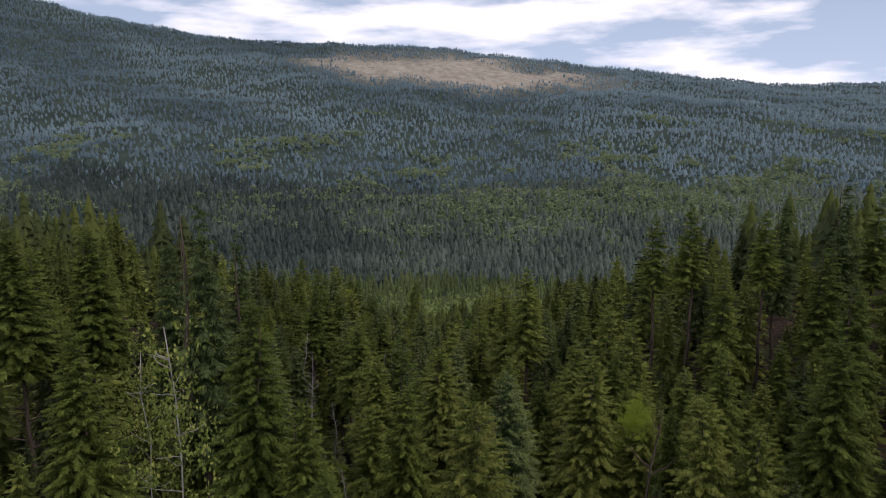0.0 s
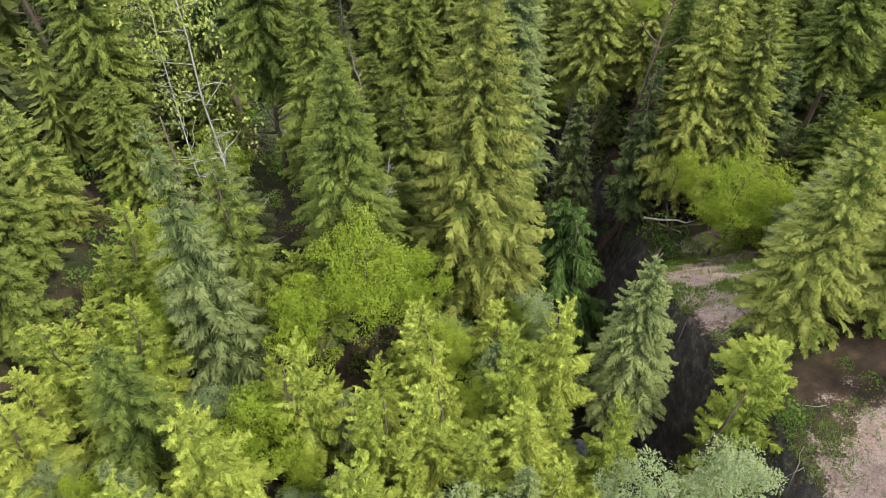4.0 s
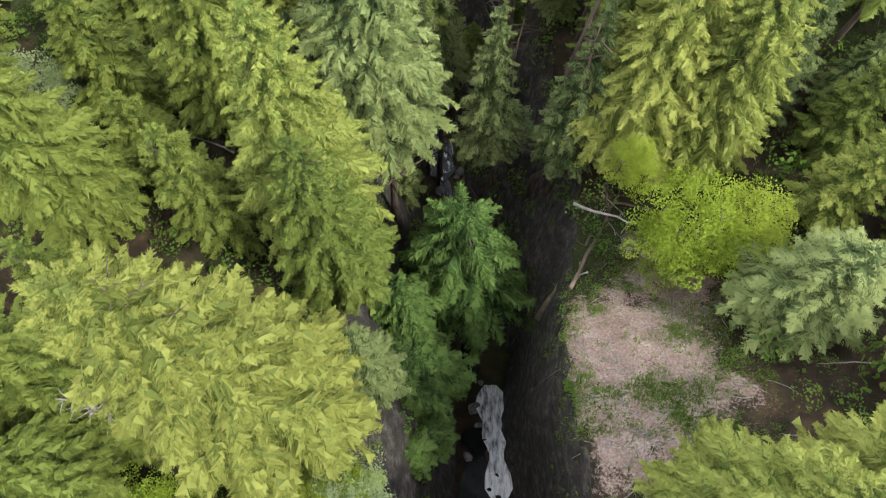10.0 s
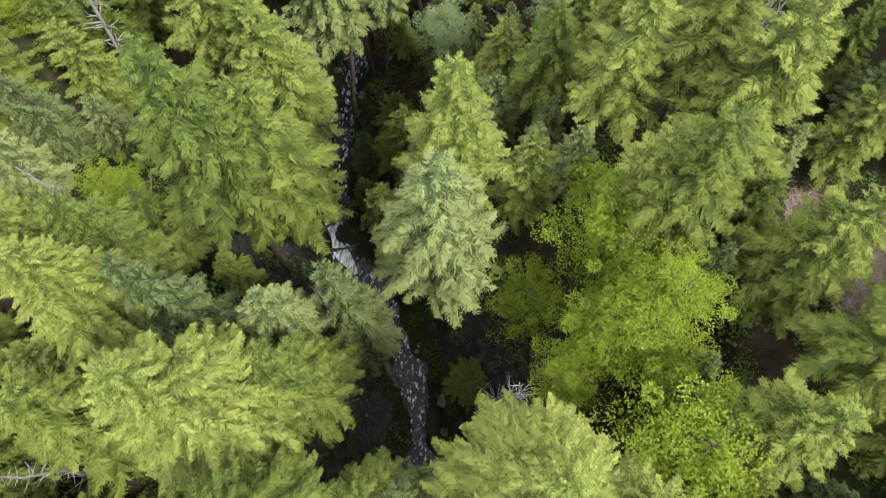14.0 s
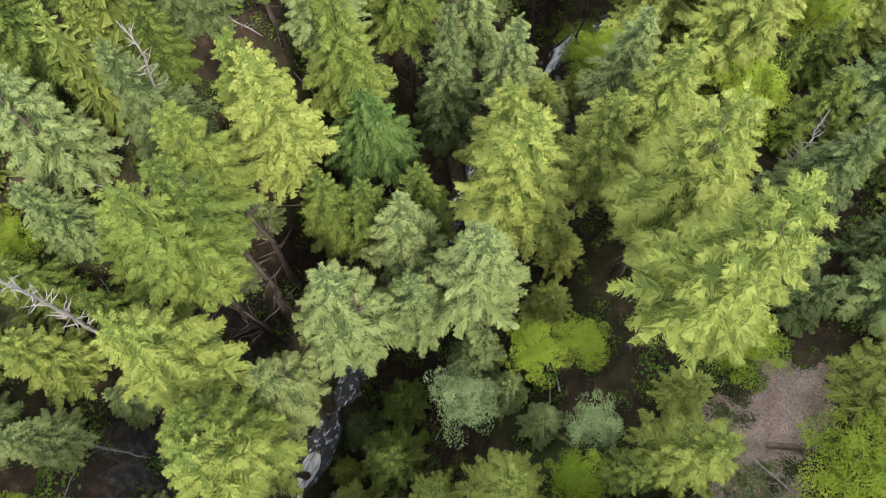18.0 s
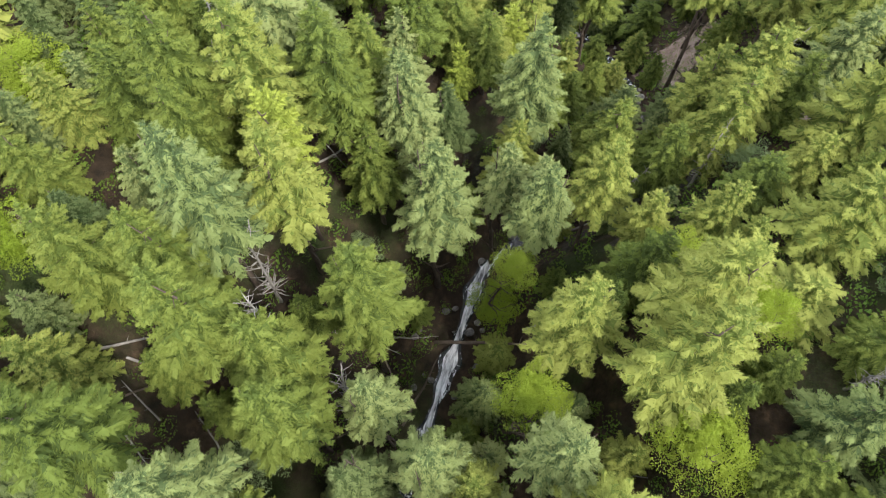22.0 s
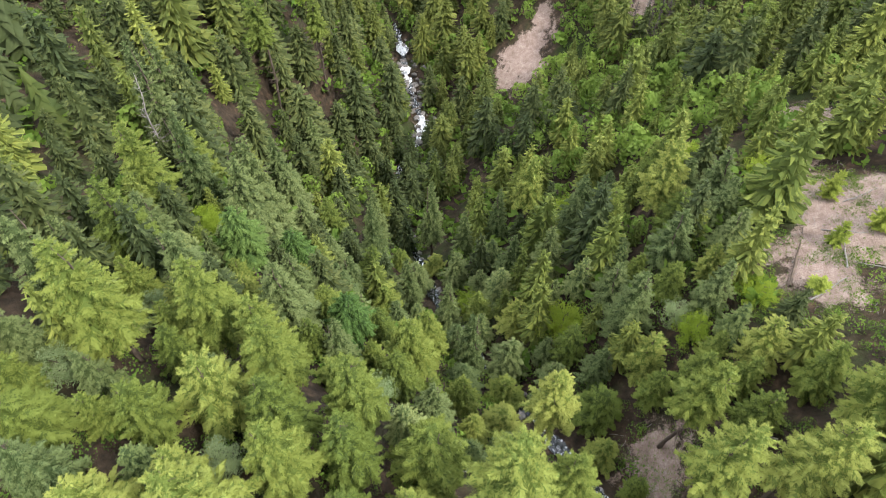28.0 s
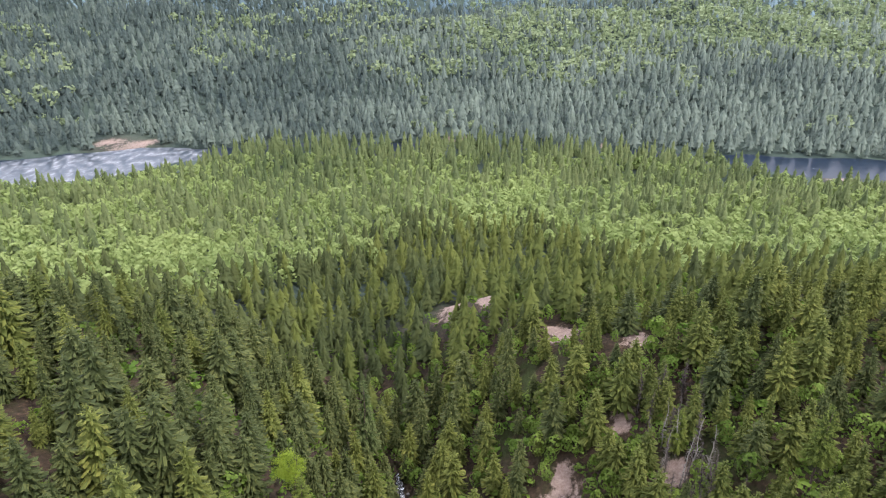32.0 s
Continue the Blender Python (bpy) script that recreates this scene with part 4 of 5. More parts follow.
def taken(x, y, gap):
    i, j = int(x // 8), int(y // 8)
    return any(math.hypot(x - a, y - b) < 0.5 * gap + 0.42 * w for u in (i - 1, i, i + 1) for v in (j - 1, j, j + 1) for a, b, w in cell.get((u, v), ()))


def take(x, y, w):
    cell.setdefault((int(x // 8), int(y // 8)), []).append((x, y, w))


for x, y, w in planted:
    take(x, y, w * 0.85)
rng_fill = np.random.default_rng(11)
# young growth below the first hover
for _ in range(1500):
    x, y = float(rng_fill.uniform(-20, 12)), float(rng_fill.uniform(6, 29))
    w = float(rng_fill.uniform(2.4, 4.2))
    if not open_ground(x, y, 0.5) or taken(x, y, w * 0.5):
        continue
    p = rng_fill.uniform()
    kind = "young" if p < 0.55 else "lime" if p < 0.72 else "willow" if p < 0.86 else "pale"
    plant(kind, x, y, float(ground_z(x, y)) + w * float(rng_fill.uniform(1.5, 2.6)) * (0.6 if kind in ("lime", "willow") else 1.0), w)
    take(x, y, w * 0.8)
tally = {}
for k in range(15000):
    y = float(rng_fill.uniform(8, 236) if k > 1500 else rng_fill.uniform(8, 70))
    side = float(rng_fill.uniform(-36, 38))
    x = float(np.interp(y, WAY_Y, WAY_X)) + side
    w = float(rng_fill.uniform(4.4, 7.2))
    d = x - np.interp(y, CREEK_Y, CREEK_X)
    if not open_ground(x, y) or taken(x, y, w) or (y < 26 and x > -17 and x < 20) or (y < 52 and 13 < x < 27):
        continue
    g = float(ground_z(x, y))
    p = rng_fill.uniform()
    kind = "gold" if p < (0.56 if d > 0 else 0.27) * (1.0 if y > 62 else 0.45) else "fir" if p < 0.74 else "spruce" if p < (0.84 if y > 62 else 0.9) else "pale" if p < 0.93 else "lime"
    # West slope gets more dark spruce, which partly stands for its shade.
    if y > 150 and d < -6:
        kind = "spruce" if p < 0.4 else "fir" if p < 0.8 else "pale" if p < 0.88 else "gold"
    if y > 195:
        kind = "cedar" if p < 0.3 and -32 < d < -4 else "spruce" if p < (0.5 if d > 0 else 0.75) else "fir" if p < (0.75 if d > 0 else 0.97) else "pale" if p < 0.85 else "gold" if p < 0.93 else "lime"
    h = w * float(rng_fill.uniform(1.7, 2.5)) if kind != "lime" else w * 1.1
    if abs(d) < 10 and kind != "lime":
        h *= 0.72
    if tally.get(kind, 0) >= 290:
        continue
    tally[kind] = tally.get(kind, 0) + 1
    plant(kind, x, y, g + h, w)
    take(x, y, w)
# smaller trees in the gaps along the creek
for _ in range(11000):
    y = float(rng_fill.uniform(52, 215))
    side = float(rng_fill.uniform(-34, 34))
    x = float(np.interp(y, WAY_Y, WAY_X)) + side
    w = float(rng_fill.uniform(3.2, 5.0))
    if not open_ground(x, y, 0.6) or taken(x, y, w * 0.75) or sum(tally.values()) > 1500:
        continue
    p = rng_fill.uniform()
    kind = "fir" if p < 0.34 else "spruce" if p < 0.5 else "pale" if p < 0.76 else "gold" if p < 0.9 else "willow"
    if tally.get(kind, 0) >= 420:
        continue
    tally[kind] = tally.get(kind, 0) + 1
    plant(kind, x, y, float(ground_z(x, y)) + w * float(rng_fill.uniform(1.7, 2.5)) * (0.6 if kind == "willow" else 1.0), w)
    take(x, y, w * 0.8)

# ---- the woods beyond, too many to count ----
def spire(seed, R, tiers, points, low=0.06):
    """A far conifer: many ragged, drooping star-shaped skirts round a straight stem."""
    rng = np.random.default_rng(seed)
    co, tri = [], []
    for k in range(tiers):
        u = (k + rng.uniform(-0.2, 0.2)) / tiers
        z0 = low + (0.97 - low) * u
        r = R * (1 - u) ** 0.75 * (0.6 + 0.4 * min(1.0, u / 0.12)) * rng.uniform(0.85, 1.12) + 0.006
        m = max(3 if points < 5 else 5, int(points * (0.55 + 0.5 * (1 - u))))
        a = (np.arange(2 * m) + rng.uniform(-0.35, 0.35, 2 * m)) * math.pi / m + rng.uniform(0, 6)
        out = np.arange(2 * m) % 2 == 0
        rr = r * np.where(out, rng.uniform(0.75, 1.3, 2 * m), rng.uniform(0.3, 0.55, 2 * m))
        zz = z0 + np.where(out, rng.uniform(-0.5, 0.3, 2 * m), rng.uniform(0.1, 0.6, 2 * m)) * 0.55 / tiers
        top = min(1.0, z0 + 1.9 / tiers)
        n = len(co)
        co += [(0, 0, top)] + list(zip(rr * np.cos(a), rr * np.sin(a), zz))
        tri += [(n, n + 1 + j, n + 1 + (j + 1) % (2 * m)) for j in range(2 * m)]
    return np.array(co), np.array(tri)


def bushy_spire(seed, R, whorls, boughs, seg, blade, width, dense, low=0.05, wide=0.44, lumpy=0.3):
    """A conifer some way off: a close body of ragged skirts, and fronds in tiers all round it."""
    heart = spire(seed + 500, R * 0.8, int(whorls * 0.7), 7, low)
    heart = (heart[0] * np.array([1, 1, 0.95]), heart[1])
    rng = np.random.default_rng(seed)
    c2, t2, fresh = conifer_crown(seed, 14.0, 14.0 * R, low, whorls, boughs, rng.uniform(0.15, 0.36), rng.uniform(0.24, 0.34), rng.uniform(0.56, 0.78), seg, blade, width, rng.uniform(0.05, 0.2), dense, lumpy, wide)
    co, tri = joined([heart, (c2 / 14.0, t2)])
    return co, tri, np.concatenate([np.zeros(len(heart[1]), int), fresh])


def blob_tree(rng, H, R, n, leaf=1.0):
    """A small far broadleaf: leaf clumps on a lumpy crown, each lying along its surface."""
    v = unit(rng.normal(size=(n, 3)))
    lumps = unit(rng.normal(size=(9, 3)))
    swell = 0.82 + 0.3 * np.max(np.clip(v @ lumps.T, 0, 1) ** 6, axis=1)
    taper = 1.1 - 0.55 * np.clip(v[:, 2], 0, 1)
    mid = np.stack([v[:, 0] * R * swell * taper, v[:, 1] * R * swell * taper, H * (0.6 + 0.37 * v[:, 2] * swell)], 1)
    face = unit(v + 0.42 * rng.normal(size=(n, 3)))
    way = unit(np.cross(face, rng.normal(size=(n, 3))))
    side = np.cross(face, way)
    a, b = rng.uniform(0.34, 0.6, n)[:, None] * R * leaf, rng.uniform(0.26, 0.44, n)[:, None] * R * leaf
    co = np.stack([mid - way * a, mid + side * b, mid + way * a, mid - side * b], 1).reshape(-1, 3)
    k = np.arange(n)[:, None] * 4
    return co, np.concatenate([k + (0, 1, 2), k + (0, 2, 3)], 1).reshape(-1, 3)


def scatter(name, protos, spots, mat, label, category="forest", tips=None, smooth=False):
    """Joins one copy of a prototype at each spot (x, y, z, height, spread, turn, tint) into one mesh."""
    spots = np.asarray(spots)
    if not len(spots):
        return None
    pick = np.random.default_rng(len(spots)).integers(0, len(protos), len(spots))
    co, tri, tint, index, n = [], [], [], [], 0
    for k, (pc, pt, *pm) in enumerate(protos):
        s = spots[pick == k]
        if not len(s):
            continue
        c, sn = np.cos(s[:, 5])[:, None], np.sin(s[:, 5])[:, None]
        x = (pc[:, 0] * c - pc[:, 1] * sn) * s[:, 4:5] + s[:, 0:1]
        y = (pc[:, 0] * sn + pc[:, 1] * c) * s[:, 4:5] + s[:, 1:2]
        z = pc[:, 2] * s[:, 3:4] + s[:, 2:3]
        co.append(np.stack([x, y, z], -1).reshape(-1, 3))
        tri.append((pt[None] + (np.arange(len(s)) * len(pc))[:, None, None] + n).reshape(-1, 3))
        tint.append(np.repeat(s[:, 6], len(pc)))
        index.append(np.tile(pm[0] if pm else np.zeros(len(pt), int), len(s)))
        n += len(s) * len(pc)
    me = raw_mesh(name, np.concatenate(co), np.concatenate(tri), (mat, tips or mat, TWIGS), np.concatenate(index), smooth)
    point_values(me, "tint", np.concatenate(tint))
    return tagged(new(name, me), label, category, kind="stuff")


rng_w = np.random.default_rng(23)
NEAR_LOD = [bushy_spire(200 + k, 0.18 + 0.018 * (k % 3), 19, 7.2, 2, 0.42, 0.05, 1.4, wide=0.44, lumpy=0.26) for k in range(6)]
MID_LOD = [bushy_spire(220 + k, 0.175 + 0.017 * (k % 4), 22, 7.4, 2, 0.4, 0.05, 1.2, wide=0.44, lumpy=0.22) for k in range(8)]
VALLEY_LOD = [spire(230 + k, 0.19 + 0.022 * (k % 3), 10, 7) for k in range(8)]
FAR_LOD = [spire(240 + k, 0.21 + 0.02 * (k % 3), 5, 5) for k in range(8)]
DOT_LOD = [spire(250 + k, 0.2 + 0.02 * (k % 3), 3, 4) for k in range(8)]
LEAF_LOD = [blob_tree(np.random.default_rng(260 + k), 1.0, 0.27, 150, 0.42) for k in range(5)]
LEAF_FAR = [blob_tree(np.random.default_rng(280 + k), 1.0, 0.32, 84, 0.56) for k in range(5)]
LEAF_DOT = [blob_tree(np.random.default_rng(290 + k), 1.0, 0.32, 20, 0.95) for k in range(4)]


def spots_in(n, x_of, y_of, gap, h_lo, h_hi, keep, room=3.0):
    """Random places with room between them, as scatter() takes them."""
    seen, out = {}, []
    xs_, ys_ = x_of(n), y_of(n)
    zs_ = ground_z(xs_, ys_)
    ok = keep(xs_, ys_)
    for x, y, z, k in zip(xs_, ys_, zs_, ok):
        if not k:
            continue
        key = (int(x // gap), int(y // gap))
        if key in seen or (room and taken(x, y, room)):
            continue
        seen[key] = 1
        out.append((x, y, z, 0, 0, rng_w.uniform(0, 6.28), rng_w.uniform()))
    out = np.array(out)
    if len(out):
        out[:, 6] = np.clip(0.55 * out[:, 6] + 0.3 + 0.55 * fbm(out[:, 0], out[:, 1], gap * 14, 3), 0, 1)
        out[:, 3] = rng_w.uniform(h_lo, h_hi, len(out)) * rng_w.uniform(0.68, 1.15, len(out))
        out[:, 4] = out[:, 3] * rng_w.uniform(0.8, 1.15, len(out))
    return out


def wooded(x, y):
    d = np.abs(x - np.interp(y, CREEK_Y, CREEK_X))
    for cx, cy, r in CLEARINGS:
        if cy > 185:
            d = np.where(np.hypot((x - cx) / (1.25 * r), (y - cy + 1.1 * r) / (2.1 * r)) < 1, 0, d)
    return (d > np.where(y > 350, 0.5, np.where((y > 240) & ((y < 288) | (y > 345)), 1.2, np.where(y > 240, 4.2, np.where(y > 152, 1.7, 4.4))))) & (bare_at(x, y) < 0.25) & ~((y < 27) & (x > -18) & (x < 21)) & (y > -4)


def leafy_patch(x, y):
    """Where the broadleaf wood grows on the valley floor."""
    edge = np.interp(x, (-260, -150, -100, -50, 0, 50, 100, 200), (432, 448, 520, 585, 592, 552, 500, 478))
    return y > edge + 34 * fbm(x, y, 60.0, 3) + 14 * fbm(x + 9, y, 17.0, 2) + 26 * np.sin(x * 12.9 + y * 7.3)


def leafy_share(x, y):
    """How much of the wood is broadleaf: most near the slope's foot, less towards the river."""
    share = np.interp(y - np.interp(x, (-260, -150, -100, -50, 0, 50, 100, 200), (432, 448, 520, 585, 592, 552, 500, 478)), (0, 50, 120, 200, 300), (0.98, 0.92, 0.64, 0.46, 0.32))
    return share + 0.7 * fbm(x, y, 75.0, 3)


def aspen_at(x, y):
    """Share of broadleaf trees on the mountain side."""
    # Extra pale trees massed here also imitate a sunlit patch of the slope.
    sun_patch = np.exp(-(((y - 1250 - 0.1 * x) / 170) ** 2) - ((x - 430) / 520) ** 2)
    return np.clip(1.1 * fbm(x + 300, y, 230.0, 3) + 0.6 * fbm(x, y, 60.0, 2) + 1.6 * sun_patch - 0.36, 0, 0.93)


U = rng_w.uniform


def open_shore(x, y):
    """False on the treeless near shore where the river shows."""
    room = np.interp(x, (-270, -215, 205, 255), (50, 0, 0, 46))
    return river_y(x) - river_half(x) - y > room


near = spots_in(8000, lambda n: U(-66, 70, n), lambda n: U(-2, 262, n), 6.4, 8, 18, lambda x, y: wooded(x, y) & (np.abs(x - np.interp(y, WAY_Y, WAY_X)) > np.interp(y, (0, 40, 55, 185, 215), (40, 38, 31, 31, 6))), 1.6)
# More spruce in the west: the slope's shade is partly in the darker needles.
pick_fir = rng_w.uniform(size=len(near)) < np.where((near[:, 0] < -15) & (near[:, 1] > 150), 0.3, 0.8)
part_a = near[pick_fir]
scatter("near_fir_wood", NEAR_LOD, part_a, STUFF_LEAF["near"], "dense green fir wood beside the creek", tips=STUFF_LEAF["near_tips"])
scatter("near_spruce_wood", NEAR_LOD, near[~pick_fir], STUFF_LEAF["spruce"], "dense dark spruce wood beside the creek", tips=STUFF_LEAF["spruce_tips"])
mid = spots_in(34000, lambda n: U(-240, 260, n), lambda n: U(60, 610, n), 7.0, 12.5, 23.0, lambda x, y: wooded(x, y) & ~((np.hypot((x - 22) / 22, (y - 300) / 38) < 1) & (U(0, 1, len(x)) < 0.6)) & ~leafy_patch(x, y) & ((x < -66) | (x > 70) | (y > 262)))
mid = mid[np.abs(mid[:, 0]) < 0.7 * mid[:, 1] + 15]
mid[:, 3] *= np.interp(mid[:, 1], (230, 300), (1.0, 0.84))
# Dark spruce prevails to the west, shade there partly carried by its colour.
cut = rng_w.uniform(size=len(mid)) < np.where(mid[:, 1] < 160, 0.2, np.where(mid[:, 0] < -22, 0.7, 0.28))
close = (mid[:, 1] < 380) & (np.abs(mid[:, 0] + 10) < np.maximum(0.7 * (mid[:, 1] - 185) + 25, 80 * (mid[:, 1] < 150)))
scatter("slope_spruce_wood", MID_LOD, mid[cut & close], STUFF_LEAF["spruce"], "dark conifer wood on the slopes below", tips=STUFF_LEAF["spruce_tips"])
scatter("slope_fir_wood", MID_LOD, mid[~cut & close], STUFF_LEAF["fir"], "green conifer wood on the slopes below", tips=STUFF_LEAF["fir_tips"])
scatter("lower_spruce_wood", VALLEY_LOD, mid[cut & ~close], STUFF_LEAF["spruce"], "dark conifer wood on the lower slopes", smooth=True)
scatter("lower_fir_wood", VALLEY_LOD, mid[~cut & ~close], STUFF_LEAF["fir"], "green conifer wood on the lower slopes", smooth=True)
outer = spots_in(16000, lambda n: U(-240, 260, n), lambda n: U(-70, 260, n), 5.6, 11, 18, lambda x, y: wooded(x, y + 70 * (y < -4)) & ((np.abs(x) > 0.7 * y + 15) | (y < -4)) & ((x < -66) | (x > 70) | (y < -4)) & (np.hypot(x, y) > 14), 0)
outer[:, 4] *= 1.25
scatter("outer_wood", FAR_LOD, outer, STUFF_LEAF["fir"], "green conifer wood spreading away on both sides", smooth=True)
away = lambda x, y: np.abs(y - river_y(x)) > river_half(x) + 3
valley = spots_in(30000, lambda n: U(-620, 640, n), lambda n: U(430, 850, n), 8.6, 12, 21, lambda x, y: wooded(x, y) & away(x, y) & leafy_patch(x, y) & (U(0, 1, len(x)) > leafy_share(x, y)) & (y < river_y(x)) & open_shore(x, y), False)
valley[:, 3] *= np.where((np.abs(valley[:, 0] + 10) < 190) & (valley[:, 1] > 770), 1.1, 1.0)
valley[:, 4] *= 1.15
scatter("valley_conifer_wood", VALLEY_LOD, valley, STUFF_LEAF["valley"], "conifer wood on the valley floor", smooth=True)
leafy = spots_in(26000, lambda n: U(-520, 560, n), lambda n: U(420, 790, n), 5.7, 9, 13, lambda x, y: wooded(x, y) & leafy_patch(x, y) & (U(0, 1, len(x)) < leafy_share(x, y) + 0.05) & away(x, y) & open_shore(x, y), False)
leafy[:, 4] *= 1.15
scatter("valley_broadleaf_wood", LEAF_FAR, leafy, STUFF_LEAF["lime"], "pale green aspen wood on the valley floor")
bushes = spots_in(900, lambda n: U(-60, 70, n), lambda n: U(215, 420, n), 9.0, 5, 9, wooded)
scatter("slope_broadleaf_bushes", LEAF_LOD, bushes, STUFF_LEAF["bush"], "fresh green broadleaf bushes on the slope")
low = spots_in(4500, lambda n: U(-110, 90, n), lambda n: U(205, 430, n), 3.0, 1.5, 4.5, lambda x, y: (np.abs(x - np.interp(y, CREEK_Y, CREEK_X)) > 2.2) & (bare_at(x, y) < 0.4) & (fbm(x, y, 26.0, 3) > -0.45), 0)
low[:, 4] *= 1.5
scatter("slope_shrubs", LEAF_DOT, low, STUFF_LEAF["shrub"], "low green shrubs under the slope wood")
gully = spots_in(1100, lambda n: U(4, 40, n), lambda n: U(245, 350, n), 3.6, 4, 9, lambda x, y: (fbm(x, y, 40.0, 3) > -0.1) & (bare_at(x, y) < 0.25) & (np.abs(x - np.interp(y, CREEK_Y, CREEK_X)) > 3))
scatter("gully_bushes", LEAF_LOD, gully, STUFF_LEAF["bush"], "bright green bushes in the gully")
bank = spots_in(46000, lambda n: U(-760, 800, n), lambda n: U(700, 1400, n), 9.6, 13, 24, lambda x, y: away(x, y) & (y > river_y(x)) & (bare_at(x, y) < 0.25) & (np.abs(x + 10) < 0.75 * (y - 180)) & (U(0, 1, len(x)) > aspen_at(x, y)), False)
# Tint drops to the west: cloud shade put into the needle colour.
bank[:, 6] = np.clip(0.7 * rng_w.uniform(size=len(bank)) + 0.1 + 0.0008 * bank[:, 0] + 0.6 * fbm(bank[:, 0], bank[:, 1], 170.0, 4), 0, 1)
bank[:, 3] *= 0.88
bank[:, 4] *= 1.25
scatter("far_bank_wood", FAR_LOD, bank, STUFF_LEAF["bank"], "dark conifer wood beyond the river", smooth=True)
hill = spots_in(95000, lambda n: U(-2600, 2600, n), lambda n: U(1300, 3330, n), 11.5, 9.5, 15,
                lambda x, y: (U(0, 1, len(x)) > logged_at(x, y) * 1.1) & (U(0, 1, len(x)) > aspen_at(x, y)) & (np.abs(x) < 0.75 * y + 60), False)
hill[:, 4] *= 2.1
# The x term paints the mountain's cloud shade, darker on the west half.
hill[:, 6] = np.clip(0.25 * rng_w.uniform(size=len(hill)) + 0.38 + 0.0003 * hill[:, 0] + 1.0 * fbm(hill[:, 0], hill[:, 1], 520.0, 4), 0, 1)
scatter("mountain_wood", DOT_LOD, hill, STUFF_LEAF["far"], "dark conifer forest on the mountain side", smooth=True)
hill_l = spots_in(56000, lambda n: U(-900, 1300, n), lambda n: U(900, 2000, n), 7.4, 10, 15, lambda x, y: (U(0, 1, len(x)) < 1.3 * aspen_at(x, y)) & (np.abs(x) < 0.7 * y), False)
hill_l[:, 4] *= 1.35
scatter("mountain_broadleaf_wood", LEAF_DOT, hill_l, STUFF_LEAF["aspen"], "pale green broadleaf patches on the mountain side")

# ---- creek ----
def creek_ribbon(name, y0, y1, half, lift, mat, label, shift=0.0, uneven=1.0):
    ys_ = np.arange(y0, y1, 0.6)
    xc, zc = np.interp(ys_, CREEK_Y, CREEK_X), np.interp(ys_, CREEK_Y, CREEK_Z)
    k = np.ones(7) / 7
    xc = np.convolve(np.pad(xc, 3, "edge"), k, "valid")
    xc = xc + shift
    t = np.stack([np.gradient(xc), np.gradient(ys_)], 1)
    t = t / np.linalg.norm(t, axis=1)[:, None]
    nrm = np.stack([t[:, 1], -t[:, 0]], 1)
    cols = np.linspace(-1, 1, 7)
    w = half * (0.9 + uneven * (0.4 * np.sin(ys_ * 0.7) + 0.3 * np.sin(ys_ * 1.9 + 1) * np.sin(ys_ * 0.31))) * np.clip(np.minimum(ys_ - y0, y1 - ys_) / 1.6 + 0.2, 0, 1)
    co = np.stack([xc[:, None] + nrm[:, :1] * cols * w[:, None], ys_[:, None] + nrm[:, 1:] * cols * w[:, None],
                   zc[:, None] + lift + 0.12 * np.sin(ys_[:, None] * 3.1 + cols * 4) + 0 * cols], -1).reshape(-1, 3)
    ny, nx = len(ys_), 7
    i = (np.arange(ny - 1)[:, None] * nx + np.arange(nx - 1)).ravel()
    me = raw_mesh(name, co, np.stack([i, i + 1, i + nx + 1, i + nx], 1), (mat,), smooth=True)
    return tagged(new(name, me), label, "creek", kind="structure")


creek_ribbon("creek_water", 0, 36.5, 1.7, 0.6, POOL_WATER, "dark creek water in a rocky canyon")
creek_ribbon("waterfall", 29.5, 40.8, 1.2, 0.75, FALLS_WATER, "white waterfall in a dark rocky cleft", 1.5, 0.65)
creek_ribbon("creek_pool", 40.5, 63, 1.2, 0.55, POOL_WATER, "dark still creek water between canyon walls")
creek_ribbon("creek_water", 62.5, 128, 1.3, 0.6, CREEK_WATER, "dark creek water with white rapids")
creek_ribbon("white_rapids", 84, 92, 0.8, 0.8, FALLS_WATER, "white foaming rapids of a steep creek")
creek_ribbon("white_rapids", 129, 152, 0.5, 0.8, FALLS_WATER, "white foaming rapids of a steep creek")
creek_ribbon("white_rapids", 159, 170, 0.5, 0.8, FALLS_WATER, "white foaming rapids of a steep creek")
creek_ribbon("creek_water", 128, 350, 0.85, 0.6, CREEK_WATER, "dark creek water with white rapids")
creek_ribbon("white_rapids", 292, 304, 1.7, 0.8, FALLS_WATER, "white foaming rapids of a steep creek")
creek_ribbon("white_rapids", 317, 326, 1.4, 0.8, FALLS_WATER, "white foaming rapids of a steep creek")
creek_ribbon("white_rapids", 331, 339, 1.5, 0.8, FALLS_WATER, "white foaming rapids of a steep creek")


def boulder_mesh(seed):
    rng = np.random.default_rng(seed)
    bm = bmesh.new()
    bmesh.ops.create_icosphere(bm, subdivisions=2, radius=1.0)
    off = rng.normal(0, 1, 3)
    for v in bm.verts:
        v.co *= 0.8 + 0.35 * noise.noise(v.co * 1.1 + Vector(off))
        v.co.z *= 0.7
    me = bpy.data.meshes.new("boulder")
    bm.to_mesh(me)
    bm.free()
    me.materials.append(ROCK)
    return me


